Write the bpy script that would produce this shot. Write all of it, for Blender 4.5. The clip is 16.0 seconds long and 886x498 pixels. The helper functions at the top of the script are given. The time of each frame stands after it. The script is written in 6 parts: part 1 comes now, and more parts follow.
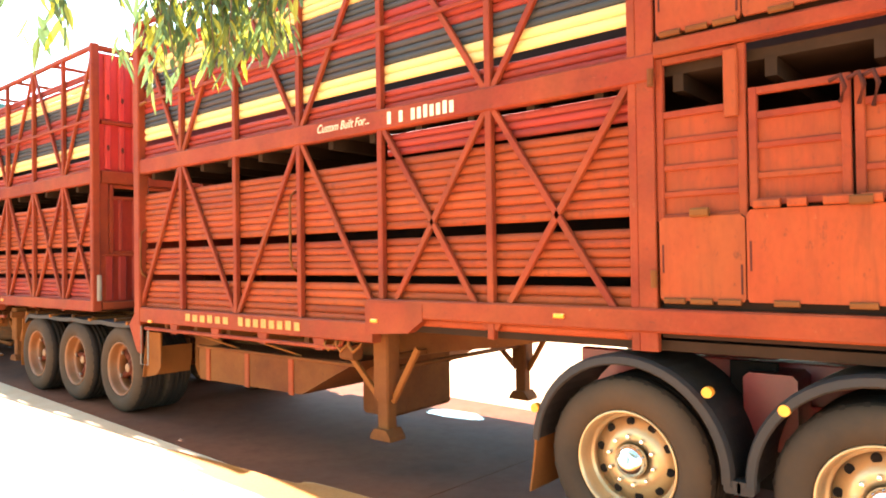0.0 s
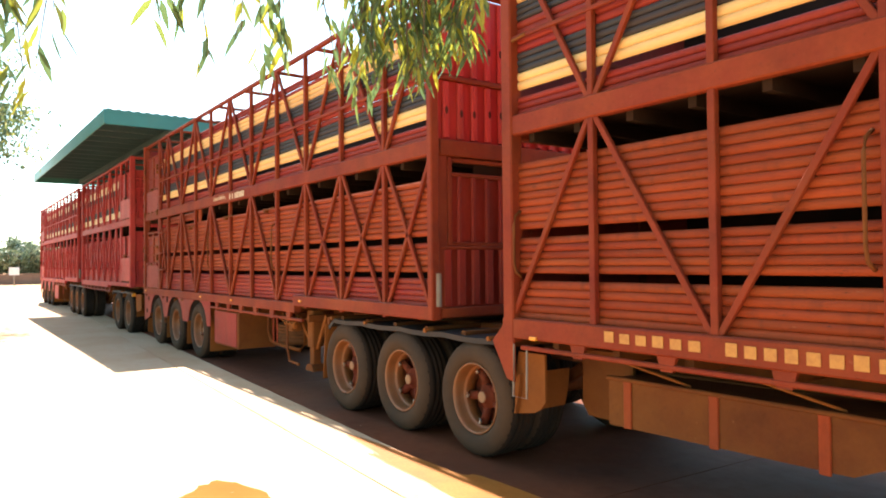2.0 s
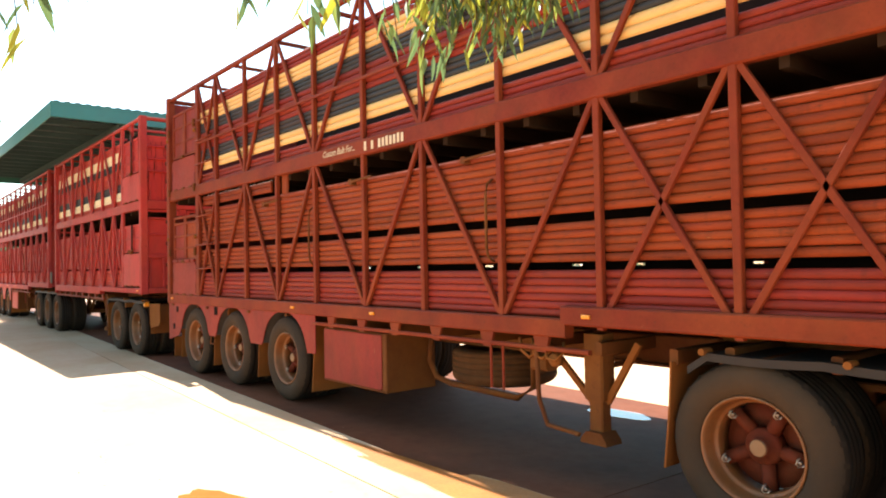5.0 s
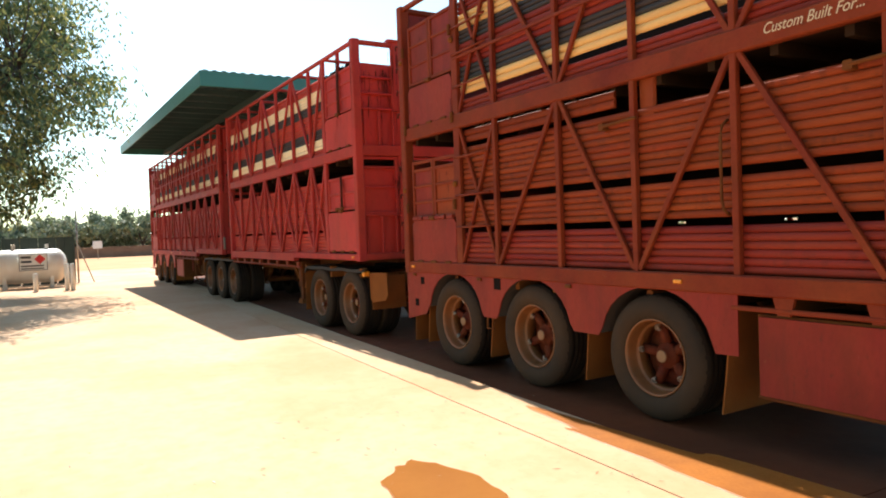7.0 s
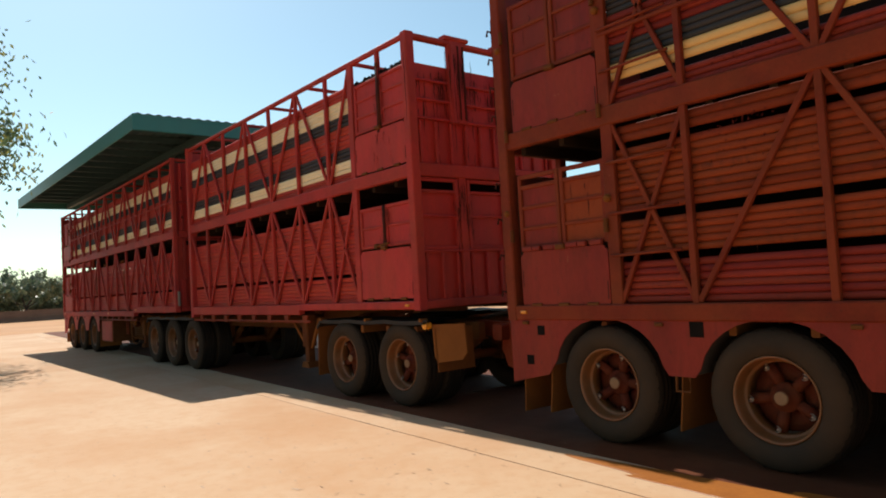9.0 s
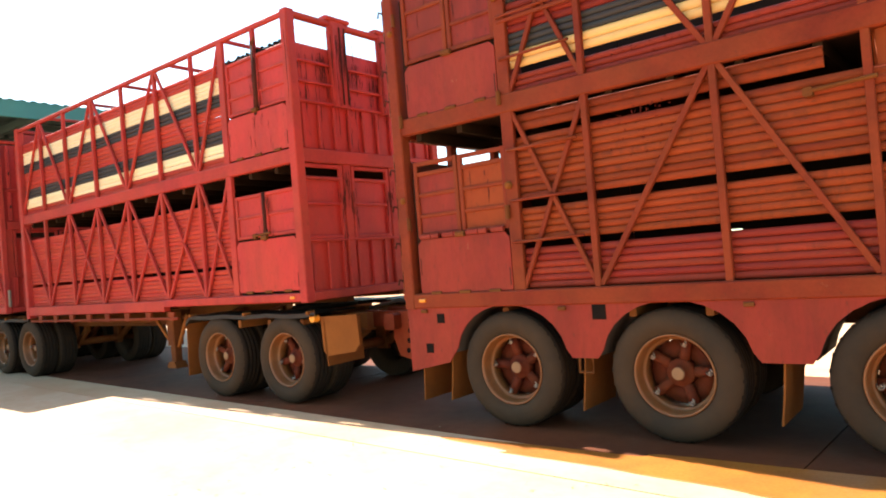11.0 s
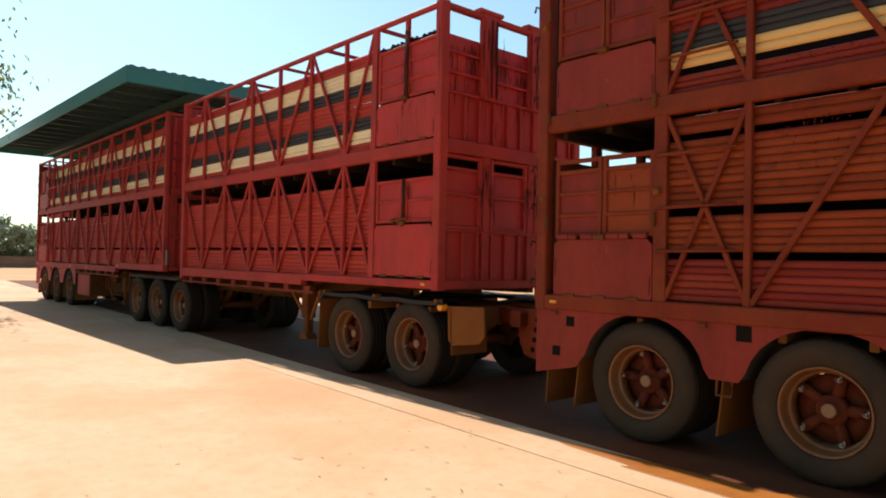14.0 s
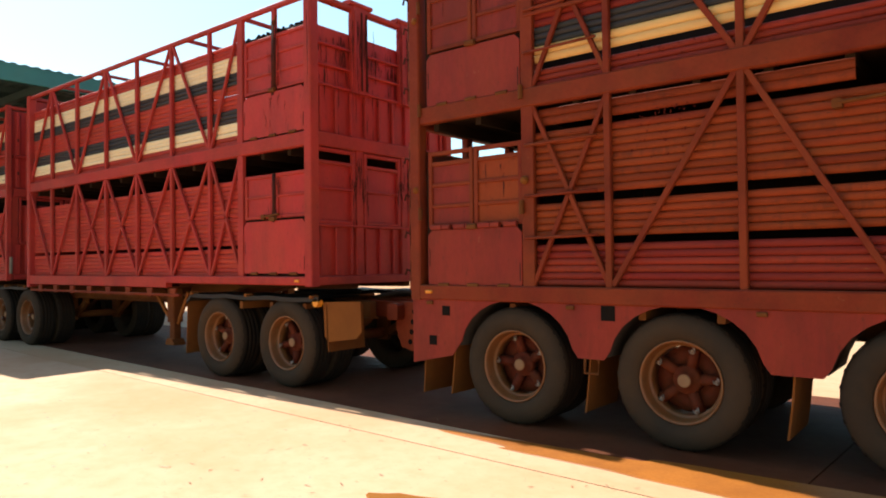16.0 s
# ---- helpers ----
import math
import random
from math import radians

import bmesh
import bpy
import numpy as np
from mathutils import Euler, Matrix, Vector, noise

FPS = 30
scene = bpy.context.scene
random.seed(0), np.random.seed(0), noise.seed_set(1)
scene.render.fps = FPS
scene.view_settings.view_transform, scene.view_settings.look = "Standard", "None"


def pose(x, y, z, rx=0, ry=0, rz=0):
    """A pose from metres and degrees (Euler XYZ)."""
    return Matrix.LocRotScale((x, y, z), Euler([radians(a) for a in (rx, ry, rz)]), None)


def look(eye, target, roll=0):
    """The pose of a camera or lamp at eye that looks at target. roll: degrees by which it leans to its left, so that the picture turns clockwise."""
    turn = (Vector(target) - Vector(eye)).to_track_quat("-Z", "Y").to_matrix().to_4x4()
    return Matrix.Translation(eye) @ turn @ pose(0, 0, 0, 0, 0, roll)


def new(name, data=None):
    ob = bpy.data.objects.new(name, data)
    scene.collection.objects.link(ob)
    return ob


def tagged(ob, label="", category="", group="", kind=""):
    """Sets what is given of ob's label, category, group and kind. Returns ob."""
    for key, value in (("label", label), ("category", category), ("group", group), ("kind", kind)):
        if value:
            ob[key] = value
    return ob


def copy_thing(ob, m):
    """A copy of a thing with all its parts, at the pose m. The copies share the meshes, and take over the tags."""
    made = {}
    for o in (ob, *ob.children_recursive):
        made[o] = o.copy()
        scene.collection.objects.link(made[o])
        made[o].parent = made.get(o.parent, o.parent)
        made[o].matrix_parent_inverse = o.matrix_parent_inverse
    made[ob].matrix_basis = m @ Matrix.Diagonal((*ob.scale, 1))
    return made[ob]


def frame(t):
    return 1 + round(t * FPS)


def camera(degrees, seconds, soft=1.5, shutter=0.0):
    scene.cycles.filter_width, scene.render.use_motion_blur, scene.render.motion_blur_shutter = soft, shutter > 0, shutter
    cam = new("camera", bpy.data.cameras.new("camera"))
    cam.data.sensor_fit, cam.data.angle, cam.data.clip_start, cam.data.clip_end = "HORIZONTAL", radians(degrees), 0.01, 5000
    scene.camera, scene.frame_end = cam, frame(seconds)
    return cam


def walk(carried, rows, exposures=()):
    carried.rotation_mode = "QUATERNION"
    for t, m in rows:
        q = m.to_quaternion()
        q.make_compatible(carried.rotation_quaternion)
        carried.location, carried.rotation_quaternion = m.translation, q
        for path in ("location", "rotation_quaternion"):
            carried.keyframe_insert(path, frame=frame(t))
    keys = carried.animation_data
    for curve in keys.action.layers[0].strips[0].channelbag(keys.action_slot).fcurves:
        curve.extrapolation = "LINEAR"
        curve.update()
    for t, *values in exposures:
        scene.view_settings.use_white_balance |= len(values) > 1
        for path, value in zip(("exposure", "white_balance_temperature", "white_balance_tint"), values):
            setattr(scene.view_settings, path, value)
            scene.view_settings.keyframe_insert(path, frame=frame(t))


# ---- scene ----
# ---------- camera ----------
cam = camera(64.9, 16.0, soft=1.9)
CAMERA_ROWS = [
    (0, pose(-0.048, -3.871, 1.749, 90.88, 0.83, 39.71)),
    (0.5, pose(-0.019, -3.873, 1.733, 90.91, 0.25, 51.50)),
    (1, pose(-0.020, -3.823, 1.722, 91.37, -0.07, 55.79)),
    (1.5, pose(0.011, -3.813, 1.728, 91.34, 0.21, 55.56)),
    (2, pose(0.048, -3.796, 1.718, 91.17, 0.53, 54.53)),
    (2.5, pose(0.046, -3.791, 1.706, 91.50, 0.32, 54.42)),
    (3, pose(0.028, -3.794, 1.683, 91.31, 0.55, 54.09)),
    (3.5, pose(0.008, -3.813, 1.643, 91.52, 0.40, 53.18)),
    (4, pose(-0.069, -3.812, 1.582, 91.25, 0.17, 51.91)),
    (4.2, pose(-0.121, -3.815, 1.593, 91.34, 0.69, 51.60)),
    (6.3, pose(-0.876, -4.157, 1.645, 90.60, 1.25, 48.87)),
    (6.5, pose(-0.948, -4.190, 1.650, 90.80, 3.18, 48.48)),
    (6.7, pose(-1.076, -4.220, 1.633, 89.58, 3.07, 51.04)),
    (7, pose(-1.267, -4.265, 1.608, 88.42, 2.03, 59.30)),
    (7.2, pose(-1.390, -4.323, 1.576, 89.75, 1.19, 62.59)),
    (7.3, pose(-1.452, -4.352, 1.560, 90.38, 2.08, 63.39)),
    (7.5, pose(-1.575, -4.409, 1.529, 90.37, 0.59, 65.69)),
    (8, pose(-1.843, -4.612, 1.524, 92.53, -0.50, 59.78)),
    (8.2, pose(-1.928, -4.688, 1.524, 91.69, 0.52, 57.48)),
    (8.5, pose(-2.056, -4.802, 1.523, 92.08, -0.22, 55.87)),
    (8.7, pose(-2.140, -4.841, 1.509, 93.52, 0.68, 53.97)),
    (9, pose(-2.267, -4.899, 1.488, 92.73, 3.29, 51.26)),
    (9.2, pose(-2.277, -4.923, 1.492, 91.79, 1.80, 46.59)),
    (11.3, pose(-2.383, -5.172, 1.533, 90.94, 4.00, 37.98)),
    (11.5, pose(-2.393, -5.196, 1.537, 91.31, 2.34, 38.62)),
    (12, pose(-2.433, -5.208, 1.549, 91.00, 0.39, 43.72)),
    (12.5, pose(-2.459, -5.193, 1.576, 91.20, -0.61, 49.50)),
    (13, pose(-2.475, -5.203, 1.528, 90.99, -1.60, 52.59)),
    (13.5, pose(-2.485, -5.187, 1.511, 90.32, -1.14, 51.89)),
    (14, pose(-2.473, -5.178, 1.513, 90.98, -1.20, 48.75)),
    (14.5, pose(-2.483, -5.109, 1.538, 92.22, -1.13, 44.82)),
    (14.6, pose(-2.491, -5.117, 1.524, 92.31, -0.18, 45.13)),
    (14.7, pose(-2.499, -5.125, 1.509, 93.70, 0.70, 48.74)),
    (14.8, pose(-2.508, -5.134, 1.495, 92.18, 2.47, 50.21)),
    (14.9, pose(-2.516, -5.142, 1.480, 92.36, 1.49, 46.34)),
    (15, pose(-2.524, -5.150, 1.466, 91.93, 0.51, 46.82)),
    (15.1, pose(-2.520, -5.136, 1.456, 92.64, -0.34, 46.07)),
    (15.2, pose(-2.515, -5.122, 1.446, 94.05, -1.18, 47.16)),
    (15.3, pose(-2.511, -5.107, 1.437, 94.71, -1.41, 44.78)),
    (15.4, pose(-2.506, -5.093, 1.427, 94.57, -1.64, 43.95)),
    (15.5, pose(-2.502, -5.079, 1.417, 94.06, -1.84, 40.84)),
    (15.6, pose(-2.497, -5.091, 1.421, 92.94, -1.35, 37.98)),
    (15.7, pose(-2.492, -5.103, 1.424, 93.01, -0.82, 37.82)),
    (15.8, pose(-2.488, -5.114, 1.428, 91.83, -0.30, 38.17)),
    (15.9, pose(-2.483, -5.126, 1.431, 91.29, 0.22, 38.75)),
    (16, pose(-2.478, -5.138, 1.435, 91.05, 0.64, 38.71)),
]
EXPOSURES = [(0.0, 3.12), (0.5, 3.08), (1.0, 2.7), (1.5, 2.07), (2.5, 2.02), (3.5, 2.1), (4.2, 2.13), (6.5, 1.28), (7.0, 1.08), (7.5, 0.27), (8.5, 0.13), (9.0, 0.2), (9.4, 0.4),
             (11.3, 2.0), (12.2, 1.83), (12.5, 1.38), (12.7, 1.15), (13.0, 0.58), (14.2, 0.52), (14.5, 0.62), (14.75, 0.95), (15.0, 0.78), (15.3, 0.70), (15.6, 0.80), (16.0, 0.96)]
walk(cam, CAMERA_ROWS, EXPOSURES)

# ---------- sky and sun ----------
SUN_TO = Vector((-0.85, 0.11, 1.0)).normalized()
world = bpy.data.worlds.new("sky")
scene.world = world
world.use_nodes = True
wn = world.node_tree
sky = wn.nodes.new("ShaderNodeTexSky")
sky.sky_type = 'NISHITA'
sky.sun_disc = False
sky.sun_elevation = math.asin(SUN_TO.z)
sky.sun_rotation = math.atan2(SUN_TO.x, SUN_TO.y) % (2 * math.pi)
sky.dust_density = 0.8
sky.air_density = 1.0
sky.ozone_density = 0.0
tint = wn.nodes.new("ShaderNodeMix")      # a clear dry-season sky, a little greener than the model's
tint.data_type, tint.blend_type = 'RGBA', 'MULTIPLY'
tint.inputs[0].default_value = 1.0
tint.inputs[7].default_value = (0.89, 1.08, 1.03, 1.0)
wn.links.new(sky.outputs[0], tint.inputs[6])
wn.links.new(tint.outputs[2], wn.nodes["Background"].inputs[0])
wn.nodes["Background"].inputs[1].default_value = 0.113
sun_data = bpy.data.lights.new("sun", 'SUN')
sun_data.energy = 5.0
sun_data.angle = radians(0.53)
sun_data.color = (1.0, 0.94, 0.85)
sun_ob = new("sun", sun_data)
sun_ob.matrix_world = look((0, 0, 30), Vector((0, 0, 30)) - SUN_TO)


# ---------- materials ----------
def mat(name, base, rough=0.6, metal=0.0, second=None, amount=0.5, scale=3.0, fine=40.0, dust=None, dust_amount=0.0,
        bump=0.15, spread=0.0, spec=0.5, obj_random=True, stretch=(1, 1, 1), streak=0.0, spots=0.0):
    """A painted or raw surface: base colour, blotches of a second colour, a layer of dust, fine grain and relief."""
    m = bpy.data.materials.new(name)
    m.use_nodes = True
    nt = m.node_tree
    n, l = nt.nodes, nt.links
    bsdf = n["Principled BSDF"]
    bsdf.inputs["Metallic"].default_value = metal
    bsdf.inputs["Specular IOR Level"].default_value = spec
    tc = n.new("ShaderNodeTexCoord")
    mp = n.new("ShaderNodeMapping")
    mp.inputs["Scale"].default_value = stretch
    vec = n.new("ShaderNodeVectorMath")
    vec.operation = 'ADD'
    l.new(tc.outputs["Object"], vec.inputs[0])
    info = n.new("ShaderNodeObjectInfo")
    if obj_random:
        mul = n.new("ShaderNodeMath")
        mul.operation = 'MULTIPLY'
        mul.inputs[1].default_value = 37.0
        l.new(info.outputs["Random"], mul.inputs[0])
        l.new(mul.outputs[0], vec.inputs[1])
    l.new(vec.outputs[0], mp.inputs["Vector"])

    def tex(sc, detail, rough_):
        t = n.new("ShaderNodeTexNoise")
        t.inputs["Scale"].default_value = sc
        t.inputs["Detail"].default_value = detail
        t.inputs["Roughness"].default_value = rough_
        l.new(mp.outputs[0], t.inputs["Vector"])
        return t.outputs["Fac"]

    def ramp(fac, a, b):
        r = n.new("ShaderNodeMapRange")
        r.inputs[1].default_value, r.inputs[2].default_value = a, b
        l.new(fac, r.inputs[0])
        return r.outputs[0]

    def mix(fac, a, b):
        x = n.new("ShaderNodeMix")
        x.data_type = 'RGBA'
        for sock, v in ((x.inputs[0], fac), (x.inputs[6], a), (x.inputs[7], b)):
            if isinstance(v, (tuple, list)):
                sock.default_value = (*v, 1.0)
            elif isinstance(v, float):
                sock.default_value = v
            else:
                l.new(v, sock)
        return x.outputs[2]

    def times_(fac, k):
        x = n.new("ShaderNodeMath")
        x.operation = 'MULTIPLY'
        x.inputs[1].default_value = k
        l.new(fac, x.inputs[0])
        return x.outputs[0]

    big, small = tex(scale, 5.0, 0.6), tex(fine, 4.0, 0.65)
    second = second or tuple(v * 0.6 for v in base)
    col = mix(times_(ramp(big, 0.42, 0.68), amount), base, second)
    col = mix(times_(ramp(small, 0.45, 0.8), amount * 0.5), col, second)
    if dust:
        d = tex(scale * 0.45, 6.0, 0.7)
        col = mix(times_(ramp(d, 0.3, 0.7), dust_amount), col, dust)
    if streak or spots:
        raw = n.new("ShaderNodeMapping")
        l.new(vec.outputs[0], raw.inputs["Vector"])
    if streak:      # dark runs of grime down the sheet
        raw.inputs["Scale"].default_value = (1.0, 1.0, 0.09)
        t = n.new("ShaderNodeTexNoise")
        t.inputs["Scale"].default_value = 11.0
        t.inputs["Detail"].default_value = 5.0
        t.inputs["Roughness"].default_value = 0.7
        l.new(raw.outputs[0], t.inputs["Vector"])
        patch = ramp(tex(1.6, 3.0, 0.5), 0.38, 0.62)
        run = n.new("ShaderNodeMath")
        run.operation = 'MULTIPLY'
        l.new(ramp(t.outputs["Fac"], 0.5, 0.72), run.inputs[0])
        l.new(patch, run.inputs[1])
        col = mix(times_(run.outputs[0], streak), col, (0.035, 0.016, 0.010))
    if spots:       # flakes of rust and rubbed-off paint
        col = mix(times_(ramp(tex(22.0, 6.0, 0.75), 0.60, 0.66), spots), col, (0.055, 0.022, 0.012))
        col = mix(times_(ramp(tex(15.0, 6.0, 0.75), 0.66, 0.72), spots * 0.6), col, (0.42, 0.24, 0.12))
    if spread:
        hv = n.new("ShaderNodeHueSaturation")
        r = n.new("ShaderNodeMapRange")
        r.inputs[3].default_value, r.inputs[4].default_value = 1 - spread, 1 + spread
        l.new(info.outputs["Random"], r.inputs[0])
        l.new(r.outputs[0], hv.inputs["Value"])
        l.new(col, hv.inputs["Color"])
        col = hv.outputs[0]
    l.new(col, bsdf.inputs["Base Color"])
    rr = n.new("ShaderNodeMapRange")
    rr.inputs[3].default_value, rr.inputs[4].default_value = max(0.02, rough - 0.12), min(1.0, rough + 0.12)
    l.new(small, rr.inputs[0])
    l.new(rr.outputs[0], bsdf.inputs["Roughness"])
    if bump:
        b = n.new("ShaderNodeBump")
        b.inputs["Strength"].default_value = bump
        b.inputs["Distance"].default_value = 0.01
        l.new(small, b.inputs["Height"])
        l.new(b.outputs[0], bsdf.inputs["Normal"])
    return m


DUST = (0.41, 0.104, 0.021)
M_FRAME = mat("red_frame_paint", (0.176, 0.019, 0.008), 0.65, second=(0.080, 0.012, 0.006), amount=0.65, dust=DUST, dust_amount=0.30, scale=2.5, spec=0.15, spots=0.35)
M_FRAME_NEW = mat("red_frame_paint_new", (0.43, 0.034, 0.031), 0.6, second=(0.20, 0.020, 0.020), amount=0.6, dust=DUST, dust_amount=0.20, scale=2.5, spec=0.18, spots=0.3)
M_SLAT = mat("red_slat_paint", (0.208, 0.025, 0.008), 0.65, second=(0.100, 0.014, 0.006), amount=0.65, dust=DUST, dust_amount=0.44, scale=1.2, spread=0.17, stretch=(0.5, 1, 3), spec=0.15, streak=0.55, spots=0.7)
M_SLAT_RED = mat("deep_red_slat_paint", (0.46, 0.033, 0.030), 0.6, second=(0.25, 0.023, 0.019), amount=0.5, dust=DUST, dust_amount=0.34, scale=1.2, spread=0.12, stretch=(0.5, 1, 3), spec=0.18, streak=0.4, spots=0.45)
M_SLAT_CREAM = mat("cream_slat_paint", (0.80, 0.52, 0.20), 0.6, second=(0.58, 0.34, 0.12), amount=0.5, dust=DUST, dust_amount=0.2, scale=1.2, spread=0.05, stretch=(0.5, 1, 3), spec=0.2, spots=0.2)
M_SLAT_WHITE = mat("off_white_slat_paint", (0.90, 0.74, 0.46), 0.6, second=(0.7, 0.50, 0.26), amount=0.4, dust=DUST, dust_amount=0.08, scale=1.2, spread=0.05, stretch=(0.5, 1, 3), spec=0.2)
M_SLAT_GREY = mat("slate_grey_slat_paint", (0.026, 0.038, 0.043), 0.6, second=(0.05, 0.030, 0.026), dust=DUST, dust_amount=0.06, scale=1.2, spread=0.08, stretch=(0.5, 1, 3), spec=0.2)
M_PLATE = mat("red_sheet_plate", (0.48, 0.031, 0.031), 0.55, second=(0.20, 0.020, 0.022), amount=0.55, dust=DUST, dust_amount=0.22, scale=2.2, stretch=(1, 1, 0.4), spec=0.2, streak=0.25, spots=0.4)
M_PLATE_DUSTY = mat("dusty_red_plate", (0.232, 0.031, 0.009), 0.65, second=(0.095, 0.022, 0.009), amount=0.6, dust=DUST, dust_amount=0.38, scale=2.0, stretch=(1, 1, 0.5), spec=0.15, streak=0.4, spots=0.45)
# darker copies of the plate and slat reds: near trailers' dimmer light as colour
M_PLATE_DIM = mat("dim_red_sheet_plate", (0.235, 0.018, 0.015), 0.58, second=(0.095, 0.011, 0.008), amount=0.6, dust=DUST, dust_amount=0.2, scale=2.2, stretch=(1, 1, 0.4), spec=0.18, streak=0.3, spots=0.5)
M_SLAT_DEEP = mat("dim_deep_red_slat_paint", (0.225, 0.017, 0.014), 0.6, second=(0.129, 0.012, 0.008), amount=0.6, dust=DUST, dust_amount=0.22, scale=1.2, spread=0.14, stretch=(0.5, 1, 3), spec=0.18, streak=0.45, spots=0.5)
M_GREASE = mat("black_grease", (0.055, 0.018, 0.013), 0.85, second=(0.10, 0.022, 0.015), amount=0.7, scale=9.0, spec=0.08, bump=0.0)
M_CAP = mat("dusty_axle_cap", (0.25, 0.135, 0.06), 0.6, 0.2, second=(0.24, 0.11, 0.05), scale=12.0)
M_CHASSIS = mat("dusty_chassis_paint", (0.105, 0.027, 0.009), 0.8, second=(0.05, 0.017, 0.007), dust=(0.22, 0.082, 0.018), dust_amount=0.7, scale=2.0, spec=0.12, spots=0.3)
M_FLAP = mat("mud_caked_rubber_flap", (0.194, 0.062, 0.014), 0.9, second=(0.106, 0.033, 0.010), dust=(0.30, 0.105, 0.024), dust_amount=0.5, scale=2.0, spec=0.1)
M_TYRE = mat("dusty_tyre_rubber", (0.030, 0.023, 0.017), 0.92, second=(0.055, 0.034, 0.020), amount=0.5, dust=(0.105, 0.056, 0.027), dust_amount=0.5, scale=2.2, fine=60, spec=0.12)
M_TREAD = mat("shaded_tread_rubber", (0.016, 0.013, 0.011), 0.95, second=(0.030, 0.020, 0.014), amount=0.5, dust=(0.055, 0.028, 0.013), dust_amount=0.35, scale=4.0, spec=0.08)
M_TYRE_OLD = mat("mud_coated_old_rubber", (0.075, 0.034, 0.015), 0.95, second=(0.030, 0.018, 0.011), amount=0.5, dust=(0.19, 0.078, 0.026), dust_amount=0.6, scale=3.0, fine=50, spec=0.08)
M_RIM = mat("dusty_steel_rim", (0.150, 0.060, 0.017), 0.5, 0.12, second=(0.19, 0.105, 0.045), amount=0.45, dust=DUST, dust_amount=0.4, scale=6.0, spots=0.5)
M_HUB = mat("red_cast_hub", (0.105, 0.017, 0.009), 0.75, second=(0.035, 0.012, 0.007), amount=0.6, dust=(0.22, 0.065, 0.018), dust_amount=0.35, scale=6.0, spec=0.12)
M_PIPE = mat("grey_galvanised_pipe", (0.22, 0.19, 0.15), 0.6, 0.2, second=(0.2, 0.09, 0.04), scale=8.0)
M_STEEL = mat("worn_bare_steel", (0.38, 0.31, 0.25), 0.42, 0.75, second=(0.22, 0.11, 0.06), scale=8.0)
M_ALLOY = mat("polished_alloy_rim", (0.52, 0.37, 0.20), 0.36, 0.6, second=(0.36, 0.21, 0.09), amount=0.5, dust=(0.34, 0.16, 0.05), dust_amount=0.45, scale=3.0, bump=0.03)
M_CHROME = mat("chrome", (0.85, 0.85, 0.85), 0.10, 1.0, second=(0.7, 0.65, 0.6), amount=0.2, bump=0.0)
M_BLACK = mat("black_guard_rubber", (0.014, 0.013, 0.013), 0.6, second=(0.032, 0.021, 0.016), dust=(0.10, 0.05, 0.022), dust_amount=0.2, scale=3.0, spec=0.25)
# near-black for greasy parts, and for the shade in holes and gaps
M_DARK = mat("dark_grime_and_shade", (0.010, 0.008, 0.007), 0.95, second=(0.02, 0.012, 0.008), scale=4.0, spec=0.05)
M_CABRED = mat("glossy_red_cab_paint", (0.20, 0.006, 0.006), 0.35, second=(0.10, 0.006, 0.005), dust=DUST, dust_amount=0.06, scale=3.0)
M_AMBER = mat("amber_lens", (0.85, 0.30, 0.02), 0.3, second=(0.7, 0.22, 0.01), bump=0.02)
M_LETTER = mat("cream_lettering_paint", (0.66, 0.52, 0.34), 0.6, second=(0.6, 0.45, 0.25), scale=20.0)
M_LETTER_Y = mat("gold_lettering_paint", (0.46, 0.20, 0.030), 0.6, second=(0.30, 0.10, 0.02), scale=20.0)
M_DECK = mat("muddy_deck_steel", (0.028, 0.016, 0.010), 0.95, second=(0.05, 0.025, 0.015), scale=3.0, spec=0.05)
M_GREEN = mat("green_roof_paint", (0.022, 0.18, 0.155), 0.45, second=(0.02, 0.13, 0.115), dust=(0.2, 0.16, 0.1), dust_amount=0.12, scale=1.5)
M_ROOFIN = mat("green_roof_underside", (0.055, 0.110, 0.120), 0.6, second=(0.04, 0.08, 0.088), scale=1.0, spec=0.3)
M_TANK = mat("white_tank_enamel", (0.78, 0.77, 0.72), 0.35, second=(0.6, 0.52, 0.42), amount=0.4, dust=(0.55, 0.35, 0.2), dust_amount=0.2, scale=2.0)
M_FENCE = mat("dark_green_fence_sheet", (0.015, 0.035, 0.026), 0.6, second=(0.03, 0.035, 0.03), scale=1.0)
M_BARK = mat("grey_brown_bark", (0.085, 0.058, 0.045), 0.9, second=(0.04, 0.03, 0.025), scale=3.0, fine=25, bump=0.6, stretch=(1, 1, 0.4))
M_RAIL = mat("weathered_rail_fence", (0.22, 0.14, 0.10), 0.9, second=(0.14, 0.08, 0.06), scale=1.0, spec=0.1)
M_TWIG = mat("brown_twig_bark", (0.12, 0.08, 0.05), 0.85, scale=10.0)
M_SIGN = mat("white_sign_plate", (0.75, 0.75, 0.73), 0.5, second=(0.6, 0.58, 0.55), scale=5.0, bump=0.02)
M_SIGN_RED = mat("red_sign_paint", (0.60, 0.02, 0.02), 0.5, bump=0.02)
M_SIGN_INK = mat("dark_sign_ink", (0.03, 0.03, 0.035), 0.5, bump=0.02)
M_SLAB = mat("dusty_concrete", (0.53, 0.355, 0.215), 0.85, second=(0.44, 0.225, 0.095), amount=0.85, scale=0.45, fine=7.0, dust=(0.47, 0.24, 0.105), dust_amount=0.55, bump=0.25, spread=0.03, spots=0.22)
